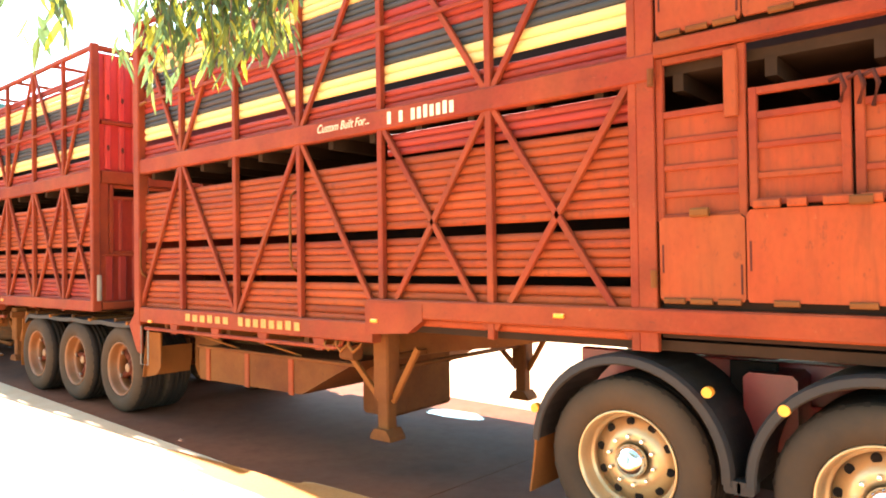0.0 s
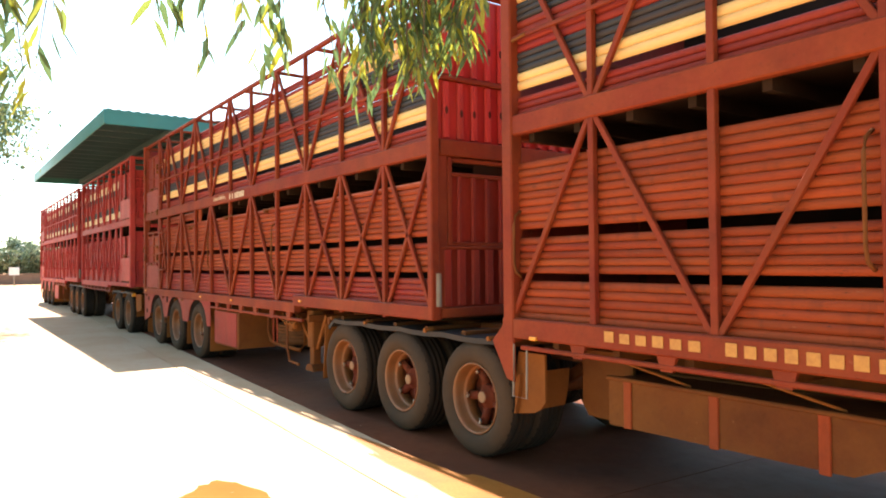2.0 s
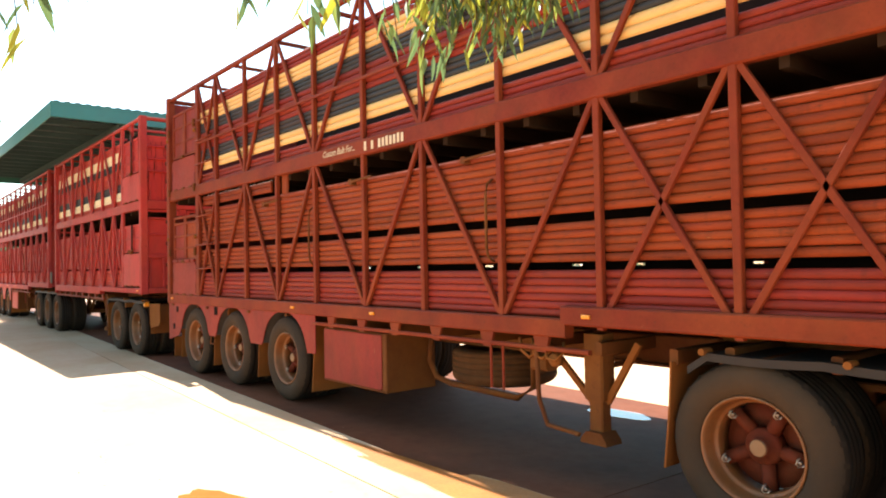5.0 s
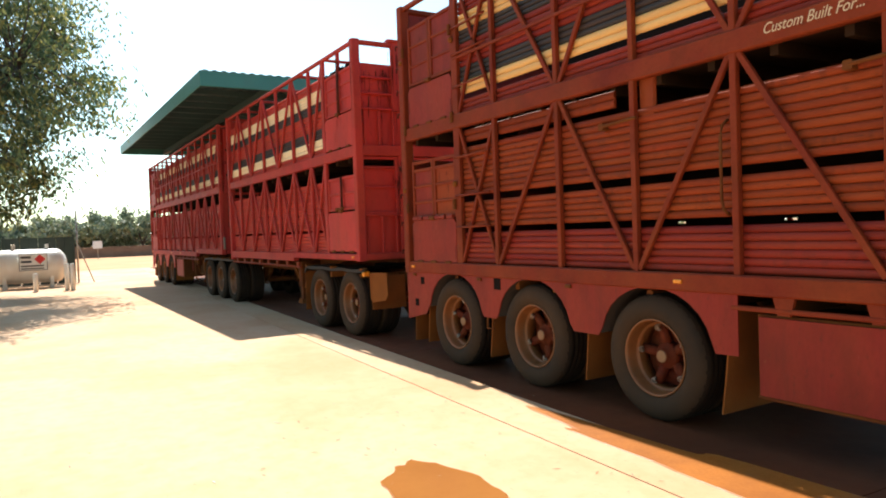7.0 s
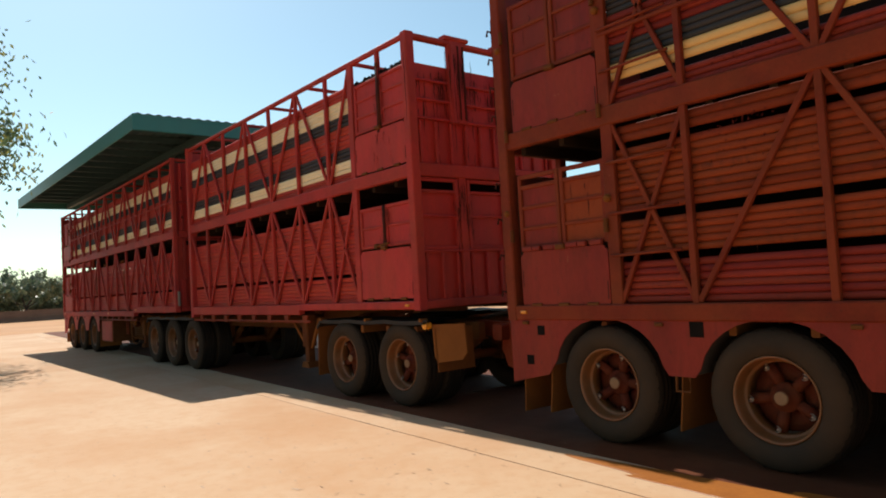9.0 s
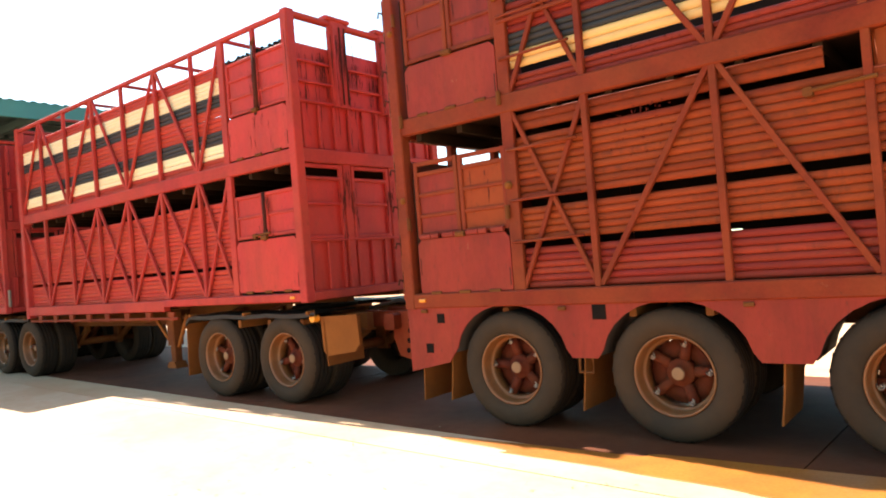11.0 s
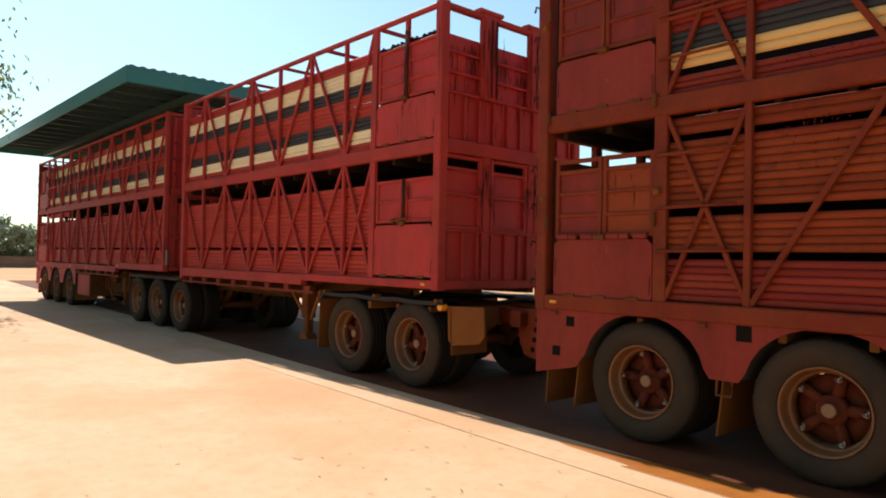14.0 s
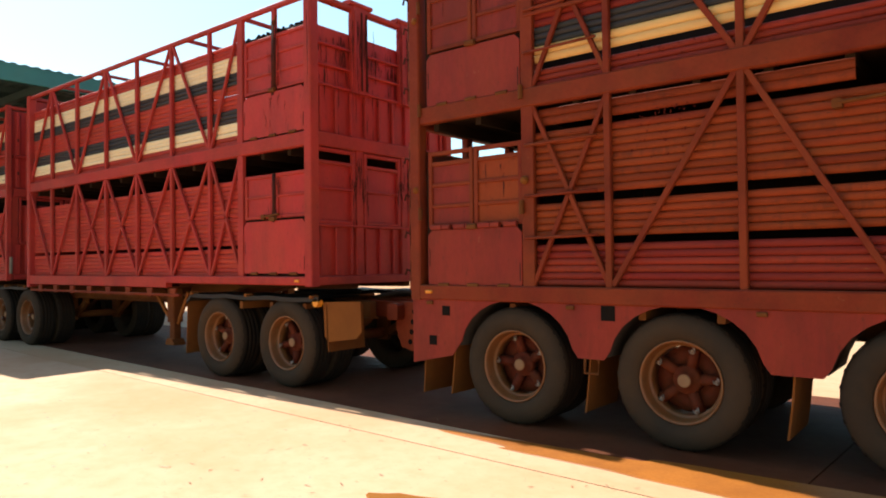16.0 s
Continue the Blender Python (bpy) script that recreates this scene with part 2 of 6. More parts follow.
# lane concrete with the shade under the trailers put into its colour
M_LANE = mat("shade_darkened_lane_concrete", (0.130, 0.030, 0.008), 0.85, second=(0.055, 0.014, 0.005), amount=0.9, scale=0.5, fine=6.0, dust=(0.160, 0.048, 0.013), dust_amount=0.45, bump=0.25, spread=0.03, spec=0.2)
M_RUST = mat("dark_red_rust", (0.11, 0.014, 0.009), 0.85, second=(0.05, 0.014, 0.010), scale=9.0, spec=0.05, bump=0.0)
# near-black colour standing in for the shade inside the crates
M_INNER_SHADE = mat("dark_inner_shade", (0.030, 0.016, 0.011), 0.95, second=(0.05, 0.022, 0.013), scale=3.0, spec=0.05)
M_DIRT = mat("red_dirt", (0.440, 0.200, 0.072), 0.95, second=(0.336, 0.136, 0.048), amount=0.7, scale=0.25, fine=8.0, dust=(0.62, 0.38, 0.18), dust_amount=0.4, bump=0.4, obj_random=False)
M_WATER = mat("muddy_puddle_water", (0.33, 0.135, 0.036), 0.06, second=(0.26, 0.100, 0.026), amount=0.5, scale=1.5, bump=0.0, spec=0.6)
M_WET = mat("wet_red_mud", (0.36, 0.120, 0.016), 0.5, second=(0.25, 0.078, 0.012), amount=0.7, scale=2.5, bump=0.08, spec=0.3)


def leaf_mat(name, base, second, trans=0.35, between=()):
    m = bpy.data.materials.new(name)
    m.use_nodes = True
    nt = m.node_tree
    n, l = nt.nodes, nt.links
    bsdf = n["Principled BSDF"]
    geo = n.new("ShaderNodeNewGeometry")
    cr = n.new("ShaderNodeValToRGB")
    cr.color_ramp.elements[0].color = (*base, 1)
    cr.color_ramp.elements[1].color = (*second, 1)
    for at, c in between:
        cr.color_ramp.elements.new(at).color = (*c, 1)
    l.new(geo.outputs["Random Per Island"], cr.inputs[0])
    l.new(cr.outputs[0], bsdf.inputs["Base Color"])
    bsdf.inputs["Roughness"].default_value = 0.45
    tr = n.new("ShaderNodeBsdfTranslucent")
    l.new(cr.outputs[0], tr.inputs["Color"])
    ms = n.new("ShaderNodeMixShader")
    ms.inputs[0].default_value = trans
    l.new(bsdf.outputs[0], ms.inputs[1])
    l.new(tr.outputs[0], ms.inputs[2])
    l.new(ms.outputs[0], n["Material Output"].inputs[0])
    return m


M_LEAF = leaf_mat("tree_leaf", (0.055, 0.090, 0.042), (0.42, 0.38, 0.11), 0.45, ((0.35, (0.090, 0.135, 0.065)), (0.62, (0.155, 0.195, 0.075)), (0.85, (0.27, 0.25, 0.075))))
M_LEAF_NEAR = leaf_mat("hanging_leaf", (0.080, 0.130, 0.055), (0.46, 0.42, 0.04), 0.5, ((0.5, (0.11, 0.165, 0.060)), (0.75, (0.22, 0.26, 0.050))))
M_LEAF_FAR = leaf_mat("bush_leaf", (0.085, 0.12, 0.065), (0.27, 0.28, 0.17), 0.25, ((0.5, (0.14, 0.18, 0.10)),))
M_LITTER = leaf_mat("dry_leaf_litter", (0.10, 0.06, 0.03), (0.30, 0.17, 0.08), 0.1)


# ---------- building helpers ----------
def link_mesh(name, bm, material, smooth=False):
    me = bpy.data.meshes.new(name)
    bmesh.ops.recalc_face_normals(bm, faces=bm.faces)
    bm.to_mesh(me)
    bm.free()
    me.materials.append(material)
    if smooth:
        for p in me.polygons:
            p.use_smooth = True
    return me


def part(name, bm, material, parent, label="", smooth=False):
    """Link a bmesh (or a mesh that is already made) as one object under a thing or a part."""
    me = bm if isinstance(bm, bpy.types.Mesh) else link_mesh(name, bm, material, smooth)
    ob = new(name, me)
    ob.parent = parent
    if label:
        ob["label"] = label
    return ob


def thing(name, loc, label, category, group="", kind=""):
    ob = new(name)
    ob.location = loc
    ob.empty_display_size = 0.2
    return tagged(ob, label, category, group, kind)


def box(bm, x0, x1, y0, y1, z0, z1, c=0.0):
    """A box with its long edges chamfered by c."""
    if c <= 0:
        vs = [bm.verts.new(p) for p in ((x0, y0, z0), (x1, y0, z0), (x1, y1, z0), (x0, y1, z0), (x0, y0, z1), (x1, y0, z1), (x1, y1, z1), (x0, y1, z1))]
        for f in ((0, 3, 2, 1), (4, 5, 6, 7), (0, 1, 5, 4), (1, 2, 6, 5), (2, 3, 7, 6), (3, 0, 4, 7)):
            bm.faces.new([vs[i] for i in f])
        return
    dx, dy, dz = x1 - x0, y1 - y0, z1 - z0
    long_ = max((dx, 0), (dy, 1), (dz, 2))[1]
    if long_ == 0:
        beam(bm, (x0, (y0 + y1) / 2, (z0 + z1) / 2), (x1, (y0 + y1) / 2, (z0 + z1) / 2), dz, dy, c)
    elif long_ == 1:
        beam(bm, ((x0 + x1) / 2, y0, (z0 + z1) / 2), ((x0 + x1) / 2, y1, (z0 + z1) / 2), dx, dz, c)
    else:
        beam(bm, ((x0 + x1) / 2, (y0 + y1) / 2, z0), ((x0 + x1) / 2, (y0 + y1) / 2, z1), dx, dy, c)


def beam(bm, p, q, w, d, c=0.006):
    """A chamfered bar from p to q. w: width across in the plane of the wall; d: depth through it."""
    p, q = Vector(p), Vector(q)
    ax = (q - p).normalized()
    if abs(ax.y) > 0.9:
        u, v = Vector((1, 0, 0)), Vector((0, 0, 1))
    else:
        v = Vector((0, 1, 0))
        v = (v - ax * v.dot(ax)).normalized()
        u = v.cross(ax)
    a, b = w / 2, d / 2
    prof = [(-a + c, -b), (a - c, -b), (a, -b + c), (a, b - c), (a - c, b), (-a + c, b), (-a, b - c), (-a, -b + c)]
    lo = [bm.verts.new(p + u * i + v * j) for i, j in prof]
    hi = [bm.verts.new(q + u * i + v * j) for i, j in prof]
    for i in range(8):
        bm.faces.new((lo[i], lo[(i + 1) % 8], hi[(i + 1) % 8], hi[i]))
    bm.faces.new(lo[::-1])
    bm.faces.new(hi)


def tube(bm, pts, r, n=8):
    """A round bar through the points."""
    pts = [Vector(p) for p in pts]
    rings = []
    for i, p in enumerate(pts):
        ax = (pts[min(i + 1, len(pts) - 1)] - pts[max(i - 1, 0)]).normalized()
        ref = Vector((0, 0, 1)) if abs(ax.z) < 0.9 else Vector((1, 0, 0))
        u = ax.cross(ref).normalized()
        v = ax.cross(u)
        rr = r[i] if isinstance(r, (list, tuple)) else r
        rings.append([bm.verts.new(p + (u * math.cos(a) + v * math.sin(a)) * rr) for a in (2 * math.pi * k / n for k in range(n))])
    for a, b in zip(rings, rings[1:]):
        for k in range(n):
            bm.faces.new((a[k], a[(k + 1) % n], b[(k + 1) % n], b[k]))
    bm.faces.new(rings[0][::-1])
    bm.faces.new(rings[-1])


def lathe(bm, prof, n=40, closed=False, centre=(0, 0, 0)):
    """Turn a profile of (radius, y) round the y axis."""
    cx, cy, cz = centre
    rings = []
    for r, y in prof:
        rings.append([bm.verts.new((cx + r * math.cos(a), cy + y, cz + r * math.sin(a))) for a in (2 * math.pi * k / n for k in range(n))])
    pairs = list(zip(rings, rings[1:])) + ([(rings[-1], rings[0])] if closed else [])
    for a, b in pairs:
        for k in range(n):
            bm.faces.new((a[k], a[(k + 1) % n], b[(k + 1) % n], b[k]))
    if not closed:
        for ring in (rings[0], rings[-1]):
            bm.faces.new(ring)


def plate(bm, outline, y0, y1):
    """A flat plate: an outline of (x, z) from y0 to y1."""
    a = [bm.verts.new((x, y0, z)) for x, z in outline]
    b = [bm.verts.new((x, y1, z)) for x, z in outline]
    n = len(a)
    bm.faces.new(a)
    bm.faces.new(b[::-1])
    for i in range(n):
        bm.faces.new((a[i], b[i], b[(i + 1) % n], a[(i + 1) % n]))


def made(fn, *args):
    bm = bmesh.new()
    fn(bm, *args)
    return bm


# ---------- how far the road train has rolled ----------
ROLL = [(0, -0.000), (0.5, 0.836), (1, 1.697), (1.5, 2.549), (2, 3.419), (2.5, 4.260), (3, 5.091), (3.5, 5.908), (4, 6.721), (5, 8.353), (6, 9.948), (6.5, 10.677), (7, 11.372), (7.5, 12.014), (8, 12.583), (8.5, 13.069), (9, 13.453), (9.5, 13.714), (10, 13.806), (16, 13.806)]


def rolled(t):
    """Metres rolled at t seconds, smoothly through the rows of ROLL."""
    ts = [r[0] for r in ROLL]
    ss = [r[1] for r in ROLL]
    i = max(0, min(len(ts) - 2, sum(1 for x in ts if x <= t) - 1))
    sl = [(ss[k + 1] - ss[k]) / (ts[k + 1] - ts[k]) for k in range(len(ts) - 1)]
    m = [sl[0]] + [0.0 if sl[k - 1] * sl[k] <= 1e-9 else 2 * sl[k - 1] * sl[k] / (sl[k - 1] + sl[k]) for k in range(1, len(sl))] + [sl[-1]]
    h = ts[i + 1] - ts[i]
    u = (t - ts[i]) / h
    return ((2 * u ** 3 - 3 * u * u + 1) * ss[i] + (u ** 3 - 2 * u * u + u) * h * m[i]
            + (3 * u * u - 2 * u ** 3) * ss[i + 1] + (u ** 3 - u * u) * h * m[i + 1])


ROLL_TIMES = [0.25 * k for k in range(41)] + [16.0]
ROLLING = []      # the vehicles, which all roll together
WHEELS = []       # each wheel, with its place on its vehicle and its first turn
WIDE = 2.5        # width of the trailers
RADIUS = 0.511    # rolling radius of the tyres


def vehicle(name, x, label, category):
    v = thing(name, (x, WIDE / 2, 0), label, category)
    ROLLING.append((v, x))
    return v


def vpart(name, bm, material, v, label="", smooth=False):
    """A part of a vehicle, built in the road train's own metres (x forward, y from its near side, z up)."""
    ob = part(name, bm, material, v, label, smooth)
    ob.location = (-v.location.x, -v.location.y, 0)
    return ob


# ---------- wheels ----------
def tyre_mesh():
    bm = bmesh.new()
    prof = [(0.304, 0.040), (0.312, 0.016), (0.330, -0.006), (0.362, -0.024), (0.405, -0.032), (0.448, -0.024), (0.482, -0.006), (0.503, 0.018), (0.511, 0.036)]
    for k in range(4):
        y = 0.047 + k * 0.055
        prof += [(0.516, y), (0.516, y + 0.036), (0.504, y + 0.040), (0.504, y + 0.050)]
    prof += [(0.511, 0.264), (0.503, 0.280), (0.482, 0.296), (0.448, 0.306), (0.405, 0.310), (0.362, 0.304), (0.330, 0.290), (0.312, 0.272), (0.304, 0.250)]
    lathe(bm, prof, 56, closed=True)
    for k in range(56):     # shoulder blocks of the tread
        if k % 2:
            a = 2 * math.pi * (k + 0.5) / 56
            m = Matrix.Rotation(-a, 4, 'Y')
            vs = [bm.verts.new(m @ Vector(p)) for p in ((0.497, 0.010, -0.014), (0.497, 0.010, 0.014), (0.519, 0.036, 0.014), (0.519, 0.036, -0.014))]
            bm.faces.new(vs)
    me = link_mesh("tyre", bm, M_TYRE, True)
    me.materials.append(M_TREAD)
    # tread faces take a darker rubber, with their shade put into the colour
    for p in me.polygons:
        if math.hypot(p.center.x, p.center.z) > 0.497:
            p.material_index = 1
    return me


def rim_mesh(material):
    """A deep steel rim: the lip, the dish behind it, the gutter with its ring, and the barrel."""
    bm = bmesh.new()
    lathe(bm, [(0.310, 0.024), (0.318, 0.004), (0.313, -0.006), (0.303, -0.002), (0.296, 0.016), (0.288, 0.050), (0.284, 0.092), (0.276, 0.104), (0.268, 0.106), (0.262, 0.116),
               (0.258, 0.235), (0.268, 0.235), (0.276, 0.130), (0.300, 0.060)], 52, closed=True)
    return link_mesh("wheel", bm, material, True)


def spoke_hub_mesh():
    bm = bmesh.new()
    lathe(bm, [(0.0, 0.090), (0.050, 0.090), (0.060, 0.098), (0.064, 0.125), (0.098, 0.134), (0.110, 0.150), (0.112, 0.23), (0.0, 0.23)], 24)
    for k in range(5):
        a = 2 * math.pi * k / 5
        m = Matrix.Rotation(a, 4, 'Y')
        b2 = bmesh.new()
        beam(b2, (0.08, 0.185, 0), (0.258, 0.165, 0), 0.082, 0.080, 0.024)
        for v in b2.verts:
            v.co = m @ v.co
        me = bpy.data.meshes.new("tmp")
        b2.to_mesh(me)
        b2.free()
        bm.from_mesh(me)
        bpy.data.meshes.remove(me)
    lathe(bm, [(0.10, 0.222), (0.256, 0.222), (0.256, 0.234), (0.10, 0.240)], 32, closed=True)
    return link_mesh("hub", bm, M_HUB, True)


def lug_mesh():
    """A wedge clamp: a bent bright strap round its nut."""
    bm = made(lathe, [(0.0, 0.098), (0.011, 0.098), (0.013, 0.103), (0.013, 0.125), (0.0, 0.125)], 6)
    tube(bm, [(0.020, 0.112, -0.020), (0.020, 0.102, 0.0), (0.008, 0.098, 0.020), (-0.012, 0.098, 0.020), (-0.022, 0.102, 0.0), (-0.020, 0.112, -0.020)], 0.006, 6)
    return link_mesh("lug", bm, M_STEEL, True)


def axle_cap_mesh():
    return link_mesh("axle_cap", made(lathe, [(0.0, 0.078), (0.046, 0.080), (0.051, 0.085), (0.051, 0.092), (0.0, 0.092)], 18), M_CAP)


def alloy_disc_mesh():
    bm = bmesh.new()
    lathe(bm, [(0.095, 0.115), (0.13, 0.100), (0.170, 0.098), (0.195, 0.120), (0.264, 0.150), (0.264, 0.165), (0.19, 0.14), (0.10, 0.135)], 44, closed=True)
    return link_mesh("disc", bm, M_ALLOY, True)


TYRE, RIM, HUB, LUG, AXLE_CAP = tyre_mesh(), rim_mesh(M_RIM), spoke_hub_mesh(), lug_mesh(), axle_cap_mesh()
RIM_ALLOY, DISC = rim_mesh(M_ALLOY), alloy_disc_mesh()
# each hand hole is a near-black disc, its inner shade being colour
HOLE = link_mesh("hand_hole", made(lathe, [(0.0, 0.124), (0.026, 0.126), (0.026, 0.15), (0.0, 0.15)], 14), M_DARK)
NUT = link_mesh("wheel_nut", made(lathe, [(0.0, 0.058), (0.012, 0.060), (0.015, 0.07), (0.016, 0.10), (0.0, 0.10)], 6), M_CHROME)


def ring(w, name, me, r, n):
    for k in range(n):
        a = 2 * math.pi * k / n
        part(name, me, None, w).location = (r * math.cos(a), 0, r * math.sin(a))


SPARE = TYRE.copy()
SPARE.materials[0] = SPARE.materials[1] = M_TYRE_OLD
CAP = link_mesh("hub_cap", made(lathe, [(0.0, 0.005), (0.05, 0.010), (0.084, 0.030), (0.098, 0.06), (0.102, 0.115), (0.0, 0.115)], 28), M_CHROME, True)


def wheel(v, x, near=True, driven=False, first=0.0):
    """A twin wheel on one end of an axle: the rim turns, and carries tyres, hub and nuts."""
    w = part("wheel", RIM_ALLOY if driven else RIM, None, v)
    y = 0.045 if near else WIDE - 0.045
    turn = 0 if near else 180
    place = (x - (0.0 if driven else 0.03) - v.location.x, y - v.location.y, RADIUS)
    WHEELS.append((w, place, turn, first))
    part("tyre", TYRE, None, w)
    part("tyre", TYRE, None, w).location = (0, 0.335, 0)
    if driven:
        part("disc", DISC, None, w)
        ring(w, "hand_hole", HOLE, 0.226, 10)
        ring(w, "wheel_nut", NUT, 0.145, 10)
        part("hub_cap", CAP, None, w, "polished chrome hub cap")
    else:
        part("hub", HUB, None, w, "dusty red cast spoke hub")
        ring(w, "lug", LUG, 0.236, 5)
        part("axle_cap", AXLE_CAP, None, w, "worn steel axle cap")


def axle(v, x, driven=False, first=0.0):
    wheel(v, x, True, driven, first)
    wheel(v, x, False, driven, first + 20)
    vpart("axle", made(tube, [(x, 0.25, RADIUS), (x, WIDE - 0.25, RADIUS)], 0.065, 12), M_CHASSIS, v, smooth=True)
    for y in (0.80, 1.62):
        bm = bmesh.new()
        box(bm, x - 0.10, x + 0.10, y, y + 0.08, RADIUS - 0.1, 0.92, 0.01)
        beam(bm, (x + 0.1, y + 0.04, RADIUS), (x + 0.55, y + 0.04, 0.78), 0.10, 0.07, 0.01)
        vpart("suspension_hanger", bm, M_CHASSIS, v)


# ---------- stock crates ----------
SLAT_CACHE = {}
PITCH = 0.059


def slat_mesh(length, h, material):
    f = 0.62 if material in (M_SLAT_RED, M_SLAT_WHITE) else 1.0      # the newer sheets are pressed shallower
    key = (round(length, 3), round(h, 4), material.name)
    if key not in SLAT_CACHE:
        bm = bmesh.new()
        prof = [(0.0, -h / 2), (-0.013 * f, -h * 0.37), (-0.0195 * f, -h * 0.14), (-0.0195 * f, h * 0.14), (-0.013 * f, h * 0.37), (0.0, h / 2), (0.008, h / 2), (0.008, -h / 2)]
        a = [bm.verts.new((0, y, z)) for y, z in prof]
        b = [bm.verts.new((length, y, z)) for y, z in prof]
        for i in range(8):
            bm.faces.new((a[i], a[(i + 1) % 8], b[(i + 1) % 8], b[i]))
        bm.faces.new(a)
        bm.faces.new(b[::-1])
        SLAT_CACHE[key] = link_mesh("slat", bm, material)
    return SLAT_CACHE[key]


def slats(v, x0, x1, z0, z1, material, sides=(0.072, WIDE - 0.085)):
    n = max(1, round((z1 - z0) / PITCH))
    h = (z1 - z0) / n
    me = slat_mesh(x1 - x0, h, material)
    for y in sides:
        for k in range(n):
            ob = part("slat", me, None, v)
            ob.location = (x0 - v.location.x, y - v.location.y + random.uniform(-0.002, 0.002), z0 + (k + 0.5) * h)
            if random.random() < 0.25:
                ob.rotation_euler = (0, radians(random.uniform(-0.05, 0.05)), 0)


def bands_old():
    return [(1.25, 1.57, M_SLAT_DEEP), (1.63, 1.92, M_SLAT), (1.99, 2.54, M_SLAT), (2.93, 3.085, M_SLAT_DEEP), (3.145, 3.29, M_SLAT_CREAM),
            (3.29, 3.455, M_SLAT_GREY), (3.455, 3.72, M_SLAT_DEEP), (3.72, 3.87, M_SLAT_GREY), (3.87, 4.05, M_SLAT_CREAM), (4.05, 4.20, M_SLAT_DEEP)]


def bands_new():
    return [(1.27, 1.62, M_SLAT_RED), (1.67, 2.48, M_SLAT_RED), (2.93, 3.05, M_SLAT_RED), (3.05, 3.22, M_SLAT_WHITE), (3.22, 3.39, M_SLAT_GREY),
            (3.39, 3.69, M_SLAT_RED), (3.69, 3.85, M_SLAT_GREY), (3.85, 4.06, M_SLAT_WHITE), (4.06, 4.22, M_SLAT_RED)]


POST_CACHE = {}


def posts(v, xs, z0, z1, material, w=0.055):
    for x in xs:
        key = (w, z0, z1, material.name)
        if key not in POST_CACHE:
            POST_CACHE[key] = link_mesh("post", made(box, -w / 2, w / 2, 0.0, 0.052, z0, z1, 0.006), material)
        for y in (0.0, WIDE - 0.052):
            part("post", POST_CACHE[key], None, v).location = (x - v.location.x, y - v.location.y, 0)


def brace(v, p, q, material, w=0.045):
    (xa, za), (xb, zb) = p, q
    for y in (0.026, WIDE - 0.026):
        vpart("brace", made(beam, (xa, y, za), (xb, y, zb), w, 0.036, 0.005), material, v)


def rail(v, name, x0, x1, z0, z1, material, y0=-0.012, y1=0.075, c=0.012, label=""):
    for a, b in ((y0, y1), (WIDE - y1, WIDE - y0)):
        vpart(name, made(box, x0, x1, a, b, z0, z1, c), material, v, label)


def decks(v, x0, x1, z_floor):
    vpart("floor", made(box, x0 + 0.09, x1 - 0.09, 0.09, WIDE - 0.09, z_floor - 0.06, z_floor), M_DECK, v, "mud-stained steel stock floor")
    vpart("upper_floor", made(box, x0 + 0.09, x1 - 0.09, 0.09, WIDE - 0.09, 2.80, 2.86), M_DECK, v, "mud-stained upper stock floor")
    x = x0 + 0.25
    while x < x1:
        vpart("cross_member", made(box, x - 0.03, x + 0.03, 0.08, WIDE - 0.08, 2.70, 2.80), M_DECK, v)
        x += 0.5


def blackout(v, x0, x1):
    """Dark sheets added to black out the far side, a few short slots left."""
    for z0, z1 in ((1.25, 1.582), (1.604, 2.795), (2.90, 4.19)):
        vpart("inner_lining", made(box, x0 + 0.08, x1 - 0.08, WIDE - 0.125, WIDE - 0.110, z0, z1), M_INNER_SHADE, v, "dark sheet added for the shade inside the crate")
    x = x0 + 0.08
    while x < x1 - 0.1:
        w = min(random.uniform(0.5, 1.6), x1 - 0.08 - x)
        vpart("lining_strip", made(box, x, x + w, WIDE - 0.122, WIDE - 0.112, 1.582, 1.604), M_INNER_SHADE, v)
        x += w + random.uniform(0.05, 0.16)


def gap_shade(v, x0, x1, material, top):
    """Dark sheets added behind a group of gates, so that its gaps look unlit."""
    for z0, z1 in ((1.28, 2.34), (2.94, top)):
        vpart("door_backing", made(box, x0, x1, 0.062, 0.072, z0, z1), M_INNER_SHADE, v)


def top_frame(v, x0, x1, z, material, every=2.0):
    rail(v, "top_rail", x0, x1, z - 0.055, z, material, -0.004, 0.056, 0.008)
    x = x0 + 0.03
    k = 0
    while x < x1 + 0.01:
        vpart("roof_bar", made(box, x - 0.025, x + 0.025, 0.05, WIDE - 0.05, z - 0.05, z - 0.005, 0.006), material, v)
        x = x0 + 0.03 + (x1 - x0 - 0.06) * (k + 1) / max(1, round((x1 - x0) / every))
        k += 1
        if k > 12:
            break


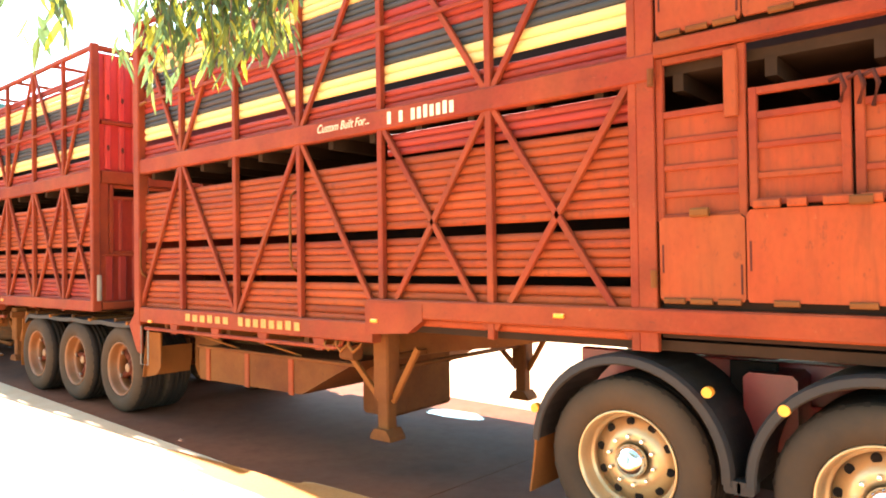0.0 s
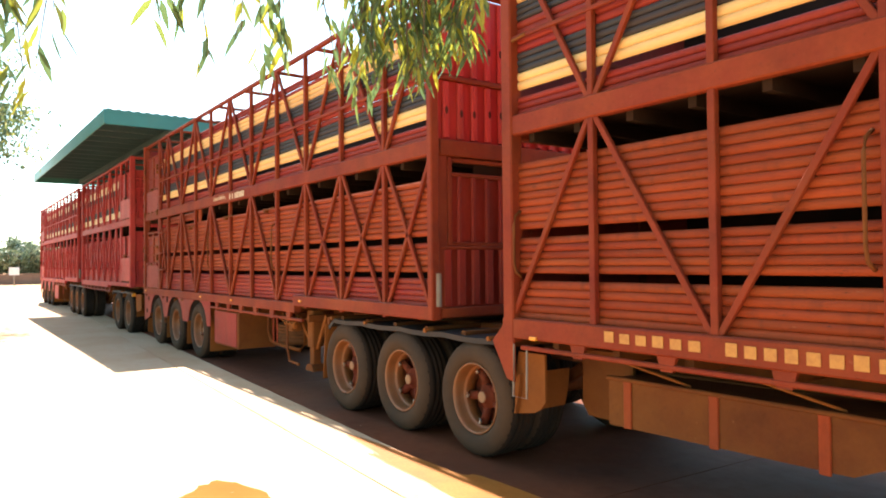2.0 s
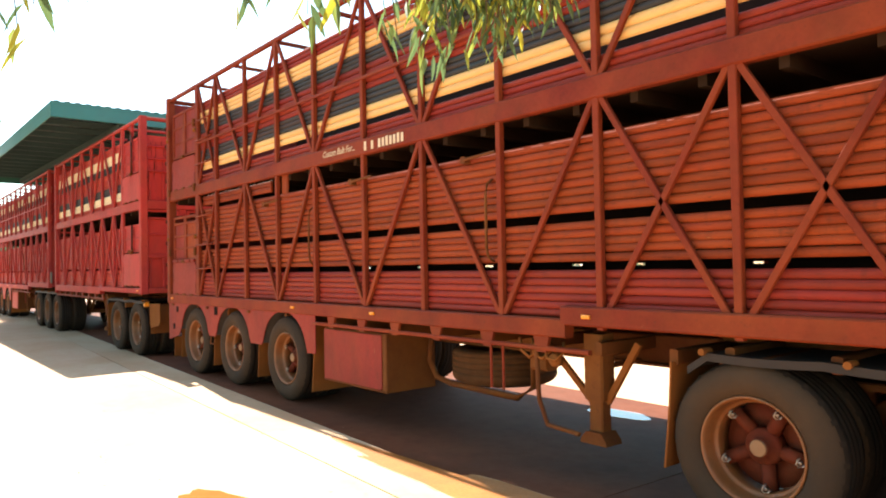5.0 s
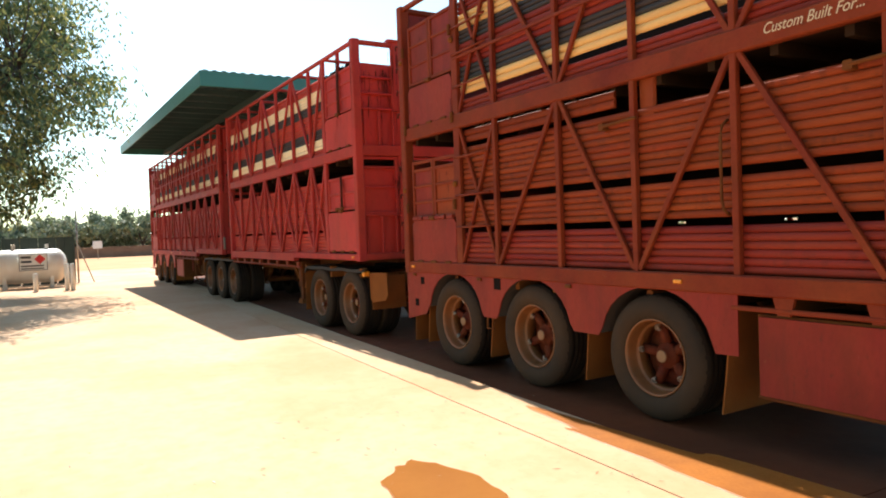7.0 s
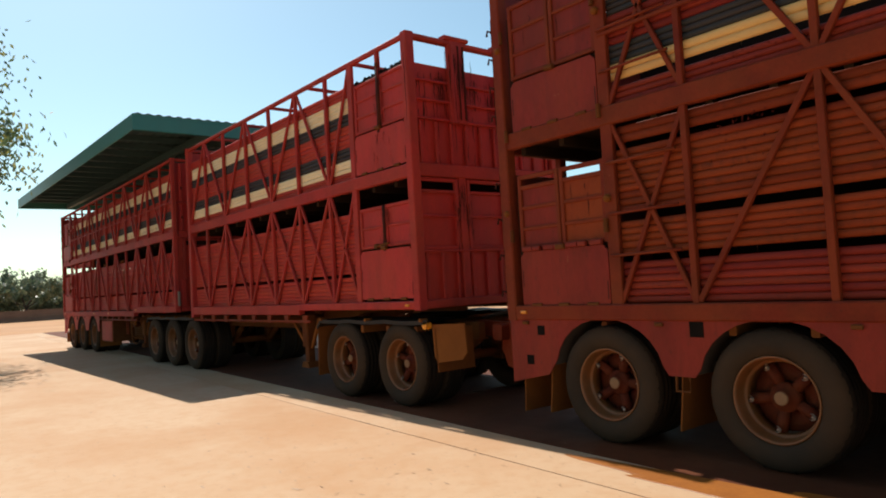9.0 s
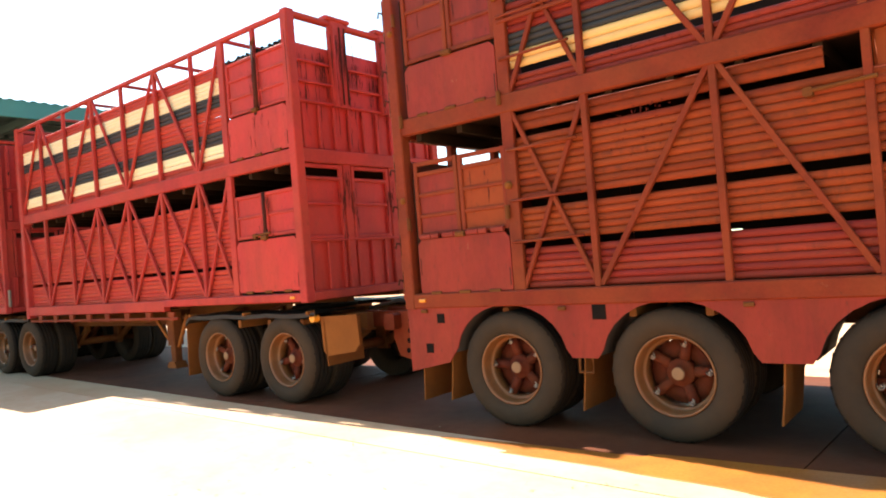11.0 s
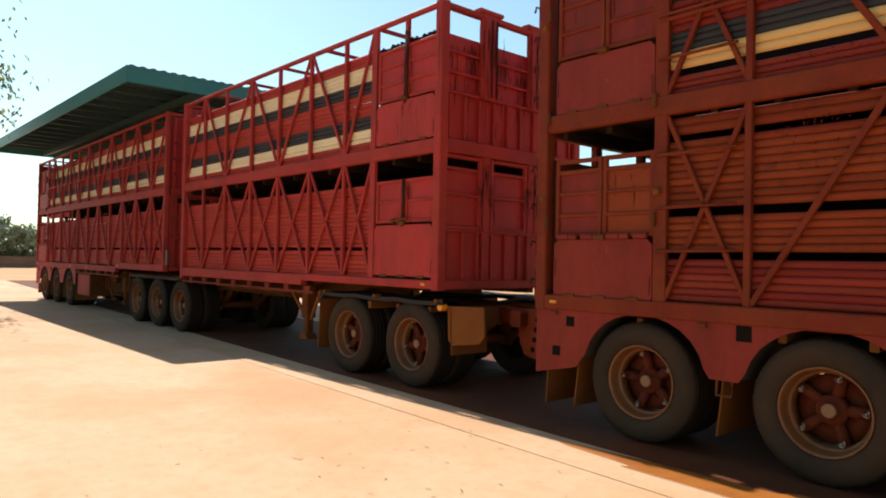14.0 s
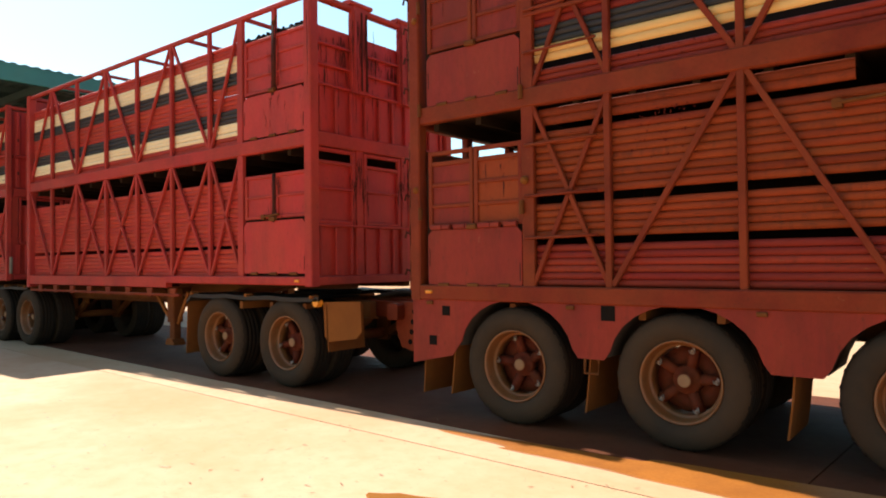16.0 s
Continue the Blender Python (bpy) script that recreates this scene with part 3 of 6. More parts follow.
def gate(v, x0, x1, z0, z1, material, frame_mat, ribs=2, window=0.0, y=0.03):
    """A framed swing gate with ribs across its sheet and an open slot at its top."""
    g = part("gate", made(box, x0 + 0.03, x1 - 0.03, y + 0.012, y + 0.022, z0 + 0.03, z1 - window - 0.02), material, v, "ribbed sheet-steel gate")
    g.location = (-v.location.x, -v.location.y, 0)
    for a, b, c, d in ((x0, x0 + 0.045, z0, z1), (x1 - 0.045, x1, z0, z1)):
        part("gate_stile", made(box, a, b, y - 0.01, y + 0.03, c, d, 0.006), frame_mat, g)
    for zz in (z0 + 0.02, z1 - 0.02):
        part("gate_rail", made(box, x0 + 0.045, x1 - 0.045, y - 0.008, y + 0.028, zz - 0.02, zz + 0.02, 0.005), frame_mat, g)
    for k in range(ribs):
        zz = z0 + (z1 - window - z0) * (k + 1) / (ribs + 1)
        part("gate_rib", made(box, x0 + 0.045, x1 - 0.045, y - 0.004, y + 0.012, zz - 0.018, zz + 0.018, 0.006), frame_mat, g)
    if window:
        zz = z1 - window
        part("gate_rail", made(box, x0 + 0.045, x1 - 0.045, y - 0.006, y + 0.026, zz - 0.02, zz + 0.02, 0.005), frame_mat, g)
    return g


def flap_door(v, x0, x1, z0, z1, material, y=0.0, blocks=0, clip=0.05):
    """A hinged sheet-steel flap with clipped corners, hinge knuckles below and a latch above."""
    c = clip
    d = part("flap_door", made(plate, [(x0 + 0.01, z0), (x1 - 0.01, z0), (x1, z0 + 0.02), (x1, z1 - c), (x1 - c, z1), (x0 + c, z1), (x0, z1 - c), (x0, z0 + 0.02)], y, y + 0.02),
             material, v, "sheet-steel loading flap with rubbed paint")
    d.location = (-v.location.x, -v.location.y, 0)
    for k in range(3):
        xm = x0 + (x1 - x0) * (0.18 + 0.32 * k)
        part("hinge", made(box, xm - 0.06, xm + 0.06, y - 0.016, y + 0.012, z0 - 0.018, z0 + 0.014, 0.006), M_CHASSIS, d)
    part("latch", made(box, (x0 + x1) / 2 - 0.05, (x0 + x1) / 2 + 0.05, y - 0.03, y + 0.01, z1 - 0.005, z1 + 0.045, 0.01), M_CHASSIS, d)
    for k in range(blocks):
        xa = x0 + 0.04 + (x1 - x0 - 0.08) * k / blocks
        part("hinge_block", made(box, xa, xa + (0.09 if k % 2 else 0.13), y - 0.022, y + 0.016, z1 + 0.004, z1 + 0.05, 0.008), material, d)
    for xm, zm in ((x0 + 0.02, (z0 + z1) / 2), (x1 - 0.02, z0 + 0.12)):
        part("rub_mark", made(box, xm - 0.006, xm + 0.006, y - 0.002, y + 0.005, zm - 0.08, zm + 0.08, 0.002), M_GREASE, d)
    return d


def grease(v, axis, at, c, z_top, drips, length, spread, seed, drop=0.0012, flake=False):
    """Runs of black grease down a sheet that faces along x or y."""
    rng = random.Random(seed)
    bm = bmesh.new()
    for k in range(drips):
        m = c + rng.gauss(0, spread)
        w = rng.uniform(0.0015, 0.007)
        z = z_top - abs(rng.gauss(0, length * 0.45))
        h = length * rng.uniform(0.10, 0.5)
        if flake:
            h = rng.uniform(0.008, 0.026)
            w = rng.uniform(0.003, 0.009)
        line = []
        for q in range(7):
            u = q / 6
            line.append((m + rng.gauss(0, 0.004), w * (math.sin(math.pi * min(1, 0.12 + u * 0.88)) ** 0.7) * rng.uniform(0.6, 1.2), z - h * u))
        for s in (0, 1):
            vs = []
            for m2, w2, z2 in line:
                p = m2 + (w2 if s else -w2)
                vs.append((p, z2))
            if s == 0:
                left = vs
        lv = [bm.verts.new((at, p, z2) if axis == "x" else (p, at, z2)) for p, z2 in left]
        rv = [bm.verts.new((at + drop, p, z2) if axis == "x" else (p, at - drop, z2)) for p, z2 in vs]
        for q in range(6):
            bm.faces.new((lv[q], lv[q + 1], rv[q + 1], rv[q]))
    ob = vpart("rust_stain" if flake else "grease_stain", bm, M_RUST if flake else M_GREASE, v, "flecks of dark rust" if flake else "runs of black grease")
    ob["kind"] = "stuff"
    return ob


def side_handle(v, x, z0, z1):
    vpart("grab_handle", made(tube, [(x, 0.05, z0 - 0.02), (x - 0.015, 0.005, z0 + 0.02), (x - 0.02, -0.01, z0 + 0.1), (x - 0.02, -0.01, z1 - 0.1), (x - 0.015, 0.005, z1 - 0.02), (x, 0.05, z1 + 0.02)], 0.012),
          M_CHASSIS, v, "rusted round-bar grab handle", True)


def latch_bar(v, x, z, length=0.4):
    bm = made(tube, [(x - length / 2, 0.0, z - 0.008), (x + length / 2, -0.005, z + 0.012)], 0.014)
    box(bm, x - length / 2 - 0.03, x - length / 2 + 0.03, -0.01, 0.06, z - 0.04, z + 0.02, 0.008)
    vpart("slide_latch", bm, M_CHASSIS, v, "rusted slide-gate latch bar")


def lattice(v, posts_x, nodes, mat_, low, mid0=2.78, mid1=2.92, top=4.46, crossed=()):
    """Braces: below, from each node down to the posts beside it; above, from each node up to them. Bays in crossed get both."""
    for i, x in enumerate(posts_x):
        if i not in nodes:
            continue
        for j in (i - 1, i + 1):
            if 0 <= j < len(posts_x):
                xo = posts_x[j]
                s = 0.03 if xo > x else -0.03
                brace(v, (x + s, mid0), (xo - s, low + 0.01), mat_)
                brace(v, (x + s, mid1), (xo - s, top), mat_)
                if min(i, j) in crossed:
                    brace(v, (x + s, low + 0.01), (xo - s, mid0), mat_)


def lettering(v, text, x0, x1, z, size, material, shear=0.35, slope=0.0, label=""):
    cu = bpy.data.curves.new("lettering", 'FONT')
    cu.body = text
    cu.size = size
    cu.shear = shear
    cu.extrude = 0.001
    cu.align_x = 'LEFT'
    cu.materials.append(material)
    ob = new("lettering", cu)
    ob.parent = v
    ob.location = (x0 - v.location.x, -0.016 - v.location.y, z)
    ob.rotation_euler = (radians(90), 0, 0)
    bpy.context.view_layer.update()
    if ob.dimensions.x > 0:
        s = (x1 - x0) / ob.dimensions.x
        ob.scale = (s, 1, 1)
    if label:
        ob["label"] = label
    return ob


def bars(v, x0, x1, z0, z1, n, material, y=-0.016, gaps=(), label=""):
    """Plain upright bars in place of words."""
    w = (x1 - x0) / n
    for k in range(n):
        if k in gaps:
            continue
        bm = bmesh.new()
        box(bm, x0 + k * w + w * 0.16, x0 + (k + 1) * w - w * 0.22, y, y + 0.003, z0, z1 - (0.0 if k % 3 else -0.008))
        vpart("letter_bar", bm, material, v, label)


def end_wall(v, x, facing, material, frame_mat, style):
    """The end of a crate: two storeys of ribbed sheet in a frame. facing: +1 forward, -1 back."""
    front = facing > 0
    xo = x - 0.03 * facing
    a, b = sorted((xo, xo + 0.02 * facing))
    top = 4.16 if style == "plates" else 4.42
    low = 1.185 if front else 1.08
    slim = style == "ribs" and front
    up_mat = M_PLATE if slim else material
    up = vpart("end_sheet", made(box, a, b, 0.06, WIDE - 0.06, 2.93, top), up_mat, v, "red sheet-steel end panel")
    lo = vpart("end_sheet", made(box, a, b, 0.06, WIDE - 0.06, low + 0.08, 1.88 if front else 2.51), material, v, "red sheet-steel lower end panel")
    ew = 0.07 if slim else 0.10
    for y0, y1 in ((-0.026, ew), (WIDE - ew, WIDE + 0.026)):
        vpart("corner_post", made(box, x - (0.02 if slim else 0.06), x + 0.064, y0, y1, low - 0.01, 4.507, 0.012), frame_mat, v)
    for z0, z1 in ((low, low + 0.10), (2.77 if front else 2.74, 2.93), (4.44, 4.50)):
        vpart("end_rail", made(box, x - 0.05, x + 0.05, 0.1, WIDE - 0.1, z0, z1, 0.01), frame_mat, v)
    xr = x + 0.012 * facing
    if front:
        if slim:        # wide jambs beside a pair of doors
            spans = ((0.20, 1.02), (1.05, 1.87))
            jambs = ((0.07, 0.19), (1.88, WIDE - 0.07))
        else:           # three narrow doors between slide posts
            spans = ((0.05, 0.70), (0.84, 1.50), (1.64, 2.40))
            jambs = ((0.71, 0.83), (1.51, 1.63))
        for y0, y1 in jambs:
            vpart("door_jamb", made(box, x - 0.03, x + 0.03, y0, y1, 1.29, 2.77, 0.01), frame_mat, v)
        for y0, y1 in spans:
            d = vpart("end_door", made(box, a, b, y0 + 0.02, y1 - 0.02, 1.90, 2.60), material, v, "ribbed steel end door with an open slot")
            for s0, s1 in ((y0, y0 + 0.055), (y1 - 0.055, y1)):
                part("door_stile", made(box, x - 0.02, x + 0.026, s0, s1, 1.89, 2.76, 0.008), frame_mat, d)
            for z0, z1 in ((1.885, 1.925), (2.575, 2.615), (2.715, 2.76)):
                part("door_rail", made(box, x - 0.02, x + 0.024, y0 + 0.055, y1 - 0.055, z0, z1, 0.008), frame_mat, d)
            if slim:
                # solid dark sheet added behind most of the slot
                part("slot_mesh", made(box, x - 0.03, x - 0.024, y0 + 0.36, y1 - 0.055, 2.615, 2.715), M_INNER_SHADE, d)
                n = 4
                for k in range(n):
                    y = y0 + 0.055 + (y1 - y0 - 0.11) * (k + 0.5) / n
                    part("rib", made(box, xr - 0.018, xr + 0.014, y - 0.022, y + 0.022, 1.925, 2.575, 0.010), material, d)
            else:
                part("rib", made(box, xr - 0.02, xr + 0.012, y0 + 0.055, y1 - 0.055, 2.28, 2.31, 0.008), material, d)
        vpart("end_strap", made(box, x - 0.02, x + 0.036, 0.104, WIDE - 0.104, 1.855, 1.885, 0.008), frame_mat, v)
    else:
        for y in (0.84, 1.66):
            vpart("end_mullion", made(box, x - 0.034, x + 0.047, y - 0.05, y + 0.05, 1.27, 2.74, 0.01), frame_mat, v)
        vpart("door_rail", made(box, x - 0.03, x + 0.03, 0.1, WIDE - 0.1, 2.49, 2.53, 0.01), frame_mat, v)
    if style == "ribs":
        for k in range(13):
            y = 0.1 + (WIDE - 0.2) * (k + 0.5) / 13
            part("rib", made(box, xr - 0.022, xr + 0.022, y - 0.038, y + 0.038, 2.95, 3.50, 0.016), up_mat, up)
            part("rib", made(box, xr - 0.022, xr + 0.022, y - 0.038, y + 0.038, 3.58, 4.40, 0.016), up_mat, up)
            part("rib", made(box, xr - 0.016, xr + 0.024, y - 0.052, y + 0.052, low + 0.12, 1.85, 0.016), material, lo)
            if slim:
                for z in (3.22, 3.86):
                    spot = made(lathe, [(0.0, 0.0), (0.016, 0.0), (0.020, 0.003), (0.0, 0.003)], 9)
                    part("rust_spot", spot, M_GREASE, up).matrix_local = pose(xr + 0.024, y + 0.012 * math.sin(9 * k), z + 0.02 * math.sin(5 * k), 0, 0, 90) @ Matrix.Diagonal((1, 1, 2.2, 1))
        vpart("end_strap", made(box, x - 0.02, x + 0.038, 0.104, WIDE - 0.104, 3.52, 3.57, 0.008), frame_mat, v)
    else:
        for z0, z1 in ((3.47, 3.50), (3.70, 3.73), (3.94, 3.97)):
            part("rib", made(box, xr - 0.02, xr + 0.020, 0.1, WIDE - 0.1, z0, z1, 0.008), material, up)
        for k in range(10):
            y = 0.16 + (WIDE - 0.32) * k / 9
            part("rib", made(box, xr - 0.02, xr + 0.014, y - 0.018, y + 0.018, 2.95, 3.45, 0.008), material, up)
            part("rib", made(box, xr - 0.02, xr + 0.010, y - 0.018, y + 0.018, 1.30, 1.85, 0.008), material, lo)


def chassis(v, x0, x1, z0=0.86, z1=1.10):
    for y in (0.74, 1.66):
        bm = made(box, x0, x1, y, y + 0.10, z0, z1, 0.01)
        box(bm, x0, x1, y - 0.04, y + 0.14, z0 - 0.015, z0 + 0.005)
        vpart("chassis_beam", bm, M_CHASSIS, v)
    x = x0 + 0.4
    while x < x1:
        vpart("cross_bearer", made(box, x - 0.03, x + 0.03, 0.08, WIDE - 0.08, z1 - 0.10, z1 - 0.005, 0.008), M_CHASSIS, v)
        x += 0.6


def landing_legs(v, x, foot=0.33, top=1.08):
    for y in (0.16, WIDE - 0.32):
        leg = vpart("landing_leg", made(box, x - 0.085, x + 0.085, y, y + 0.16, 0.62, top, 0.015), M_CHASSIS, v, "dusty steel landing leg")
        part("inner_leg", made(box, x - 0.06, x + 0.06, y + 0.025, y + 0.135, foot, 0.64, 0.01), M_CHASSIS, leg)
        fb = made(plate, [(x - 0.12, foot - 0.03), (x + 0.12, foot - 0.03), (x + 0.11, foot + 0.005), (x + 0.065, foot + 0.06), (x - 0.065, foot + 0.06), (x - 0.11, foot + 0.005)], y - 0.01, y + 0.17)
        part("foot", fb, M_CHASSIS, leg)
        part("stay", made(beam, (x - 0.07, y + 0.08, 0.60), (x - 0.55, y + 0.08, 1.05), 0.05, 0.04, 0.006), M_FLAP, leg)
        part("stay", made(beam, (x + 0.07, y + 0.08, 0.60), (x + 0.35, y + 0.08, 1.05), 0.05, 0.04, 0.006), M_FLAP, leg)
    vpart("leg_shaft", made(tube, [(x, 0.3, 0.85), (x, WIDE - 0.3, 0.85)], 0.022), M_CHASSIS, v, smooth=True)
    vpart("leg_brace", made(beam, (x, 0.3, 0.95), (x, WIDE - 0.3, 0.95), 0.05, 0.05), M_CHASSIS, v)


def scuff_rail(v, x0, x1, hangers, z=0.985, z_top=1.08):
    vpart("scuff_rail", made(box, x0, x1, -0.005, 0.035, z - 0.018, z + 0.018, 0.008), M_FRAME, v, "thin red pipe scuff rail")
    for x in hangers:
        vpart("rail_hanger", made(plate, [(x - 0.08, z_top), (x + 0.08, z_top), (x + 0.045, z - 0.03), (x - 0.045, z - 0.03)], 0.0, 0.03), M_FRAME, v)


def mudflap(v, x, z0, z1, y0=0.03, y1=0.62, lean=0.06, material=None):
    bm = bmesh.new()
    n = 5
    pts = [(x - lean * (k / n) ** 1.5, z1 + (z0 - z1) * k / n) for k in range(n + 1)]
    for (xa, za), (xb, zb) in zip(pts, pts[1:]):
        vs = [bm.verts.new(p) for p in ((xa, y0, za), (xa, y1, za), (xb, y1, zb), (xb, y0, zb))]
        ws = [bm.verts.new((p.co.x + 0.014, p.co.y, p.co.z)) for p in vs]
        for q in ((vs[0], vs[1], vs[2], vs[3]), (ws[3], ws[2], ws[1], ws[0]), (vs[0], vs[3], ws[3], ws[0]), (vs[1], ws[1], ws[2], vs[2]), (vs[3], vs[2], ws[2], ws[3]), (vs[0], ws[0], ws[1], vs[1])):
            bm.faces.new(q)
    vpart("mudflap", bm, material or M_FLAP, v, "mud-caked rubber mudflap")


def wheel_guard(v, x0, x1, z, lamps):
    """The sagging rubber guard over a group of wheels, with its stub lamps along the edge."""
    for y0, y1 in ((0.02, 0.66), (WIDE - 0.66, WIDE - 0.02)):
        bm = bmesh.new()
        n = 24
        prev = None
        for k in range(n + 1):
            u = k / n
            x = x0 + (x1 - x0) * u
            seg = (u * len(lamps)) % 1.0
            zz = z - 0.016 * math.sin(math.pi * seg) - (0.10 if k in (0,) else 0.0)
            row = [bm.verts.new(p) for p in ((x, y0, zz - 0.03), (x, y0 + 0.02, zz - 0.03), (x, y0 + 0.05, zz), (x, y1, zz), (x, y1, zz + 0.018), (x, y0, zz + 0.018))]
            if prev:
                for i in range(6):
                    bm.faces.new((prev[i], row[i], row[(i + 1) % 6], prev[(i + 1) % 6]))
            prev = row
        vpart("wheel_guard", bm, M_BLACK, v, "sagging dusty rubber wheel guard")
    for x in lamps:
        vpart("guard_stub", made(tube, [(x, -0.005, z + 0.015), (x, 0.10, z + 0.015)], 0.022, 10), M_FLAP, v)


def side_lamp(v, x, z, amber=True):
    lamp = vpart("side_lamp", made(box, x - 0.036, x + 0.036, -0.035, -0.010, z - 0.015, z + 0.015, 0.006), M_AMBER if amber else M_STEEL, v, "amber side marker lamp" if amber else "")
    return lamp


def lead_trailer(name, xf, xr, bands, frame_mat, plate_mat, posts_x, door_x, back_to, label, high_door=False):
    v = vehicle(name, (xf + xr) / 2, label, "trailer")
    for z0, z1, m in bands:
        slats(v, xr + 0.03, door_x, z0, z1, m)
    posts(v, posts_x[1:], 1.2, 4.46, frame_mat)
    posts(v, [door_x], 1.2, 4.46, frame_mat, 0.11)
    rail(v, "mid_rail", xr - 0.02, door_x + (0.06 if high_door else xf - door_x), 2.765, 2.93, frame_mat, -0.01, 0.075)
    if high_door:
        rail(v, "mid_rail", door_x + 0.06, xf, 2.895, 2.99, frame_mat, -0.01, 0.075)
    decks(v, xr, xf, 1.26)
    top_frame(v, xr, xf, 4.50, frame_mat, 1.3)
    blackout(v, xr, xf)
    end_wall(v, xf - 0.06, 1, plate_mat, frame_mat, "plates")
    end_wall(v, xr + 0.05, -1, plate_mat, frame_mat, "ribs")
    chassis(v, xr - 3.5, back_to)
    return v


# ---------- first lead trailer ----------
A_POSTS = [-7.76, -6.85, -5.87, -4.9, -3.9, -2.85, -1.80]
first_lead = lead_trailer("semi_trailer", 0.0, -7.80, [(1.25, 1.57, M_SLAT)] + bands_old()[1:], M_FRAME, M_PLATE_DIM, A_POSTS, -1.72, -4.5,
                          "dusty red two-deck cattle trailer with ribbed slat sides, behind the truck", True)
v = first_lead
lattice(v, A_POSTS, (1, 3, 5), M_FRAME, 1.26, crossed=(4, 5))
rail(v, "thin_rail", -7.8, -1.75, 3.545, 3.58, M_FRAME, -0.008, 0.02, 0.006)
rail(v, "side_rail", -7.82, -3.98, 1.10, 1.265, M_FRAME, -0.02, 0.08)
rail(v, "front_side_rail", -4.02, 0.0, 1.31, 1.45, M_FRAME, -0.022, 0.08)
vpart("gooseneck_plate", made(plate, [(-4.05, 1.42), (-3.45, 1.42), (-3.45, 1.30), (-3.60, 1.20), (-4.05, 1.17)], -0.026, 0.06), M_FRAME, v)
for y in (0.72, 1.66):
    vpart("gooseneck", made(plate, [(-4.6, 0.86), (-3.2, 1.05), (-2.3, 1.22), (0.0, 1.25), (0.0, 1.40), (-4.6, 1.40)], y, y + 0.12), M_CHASSIS, v)
scuff_rail(v, -7.62, -4.45, (-7.0, -6.22, -5.44, -4.65), 1.03, 1.12)
vpart("scuff_rail_end", made(tube, [(-4.45, 0.015, 1.03), (-4.36, 0.015, 1.06), (-4.33, 0.015, 1.14)], 0.018), M_FRAME, v, smooth=True)
bars(v, -6.74, -5.92, 1.155, 1.222, 6, M_LETTER_Y, -0.026, label="gold painted maker's lettering")
bars(v, -5.80, -4.84, 1.150, 1.222, 8, M_LETTER_Y, -0.026, label="gold painted maker's lettering")
lettering(v, "Custom Built For...", -4.62, -4.0, 2.83, 0.10, M_LETTER, label="cream script lettering")
bars(v, -3.80, -3.12, 2.80, 2.885, 11, M_LETTER, gaps=(1, 3), label="cream painted lettering")
side_lamp(v, -7.45, 1.115), side_lamp(v, -3.95, 1.28), side_lamp(v, -2.3, 1.385)
for x, z0, z1 in ((-4.98, 1.68, 2.36), (-7.66, 1.62, 2.12)):
    side_handle(v, x, z0, z1)
latch_bar(v, -7.62, 3.55, 0.2)
landing_legs(v, -4.08, 0.32, 1.18)
# belly box with sloping ends
for x0, x1 in ((-6.93, -4.45),):
    bm = made(plate, [(x0, 0.84), (x0, 0.50), (x1 - 0.75, 0.52), (x1, 0.88)], 0.26, WIDE - 0.26)
    bb = vpart("belly_box", bm, M_CHASSIS, v, "dusty steel belly box with sloping end")
    for x in (-6.75, -6.05, -5.35):
        part("strap", made(box, x - 0.035, x + 0.035, 0.245, 0.265, 0.50, 0.86, 0.006), M_PLATE_DUSTY, bb).location = (0, 0, 0)
    part("box_lip", made(box, x0, x1, 0.225, 0.27, 0.84, 0.87, 0.008), M_CHASSIS, bb)
vpart("fuel_tank", made(box, -4.80, -4.40, 0.66, 1.45, 0.34, 0.98, 0.03), M_CHASSIS, v, "square dusty steel tank")
vpart("corner_gusset", made(plate, [(-7.72, 1.26), (-7.72, 0.74), (-7.80, 0.76), (-7.98, 1.06), (-7.80, 1.24)], 0.0, 0.03), M_FRAME, v, "red triangular corner plate")
vpart("bracket_plate", made(plate, [(-7.42, 1.0), (-6.90, 1.0), (-6.90, 0.52), (-7.05, 0.46), (-7.36, 0.46), (-7.42, 0.55)], 0.50, 0.53), M_CHASSIS, v, "dusty steel bracket plate")
vpart("air_tank", made(lathe, [(0.0, -0.30), (0.10, -0.29), (0.14, -0.25), (0.15, -0.2), (0.15, 0.5), (0.0, 0.5)], 20, False, (-7.14, 0.80, 0.72)), M_CHASSIS, v, "round dusty air tank", True)
for x in (-6.6, -5.6):
    vpart("rail_stay", made(tube, [(x, 0.03, 1.02), (x + 0.35, 0.30, 0.87)], 0.010), M_FLAP, v)
mudflap(v, -7.70, 0.47, 0.80, 0.04, 0.62, 0.06)
vpart("mudflap_side", made(plate, [(-7.74, 0.98), (-7.43, 0.98), (-7.43, 0.60), (-7.48, 0.54), (-7.56, 0.50), (-7.84, 0.45)], 0.08, 0.10), M_FLAP, v, "mud-caked side flap")
vpart("step_loop", made(tube, [(-7.72, 0.01, 1.05), (-7.73, 0.01, 0.62), (-7.57, 0.01, 0.62), (-7.56, 0.01, 1.05)], 0.009), M_PIPE, v, "round-bar step loop")
wheel_guard(v, -11.15, -7.95, 1.05, (-11.04, -10.22, -9.02, -8.04))
mudflap(v, -11.28, 0.30, 0.98)
for i, x in enumerate((-10.74, -9.50, -8.27)):
    axle(v, x, first=(10, 47, 80)[i])
vpart("turntable", made(lathe, [(0.0, 0.0), (0.42, 0.0), (0.45, 0.02), (0.45, 0.05), (0.0, 0.05)], 24), M_DARK, v).matrix_local = pose(-9.6 - v.location.x, 0, 1.10, 90, 0, 0)
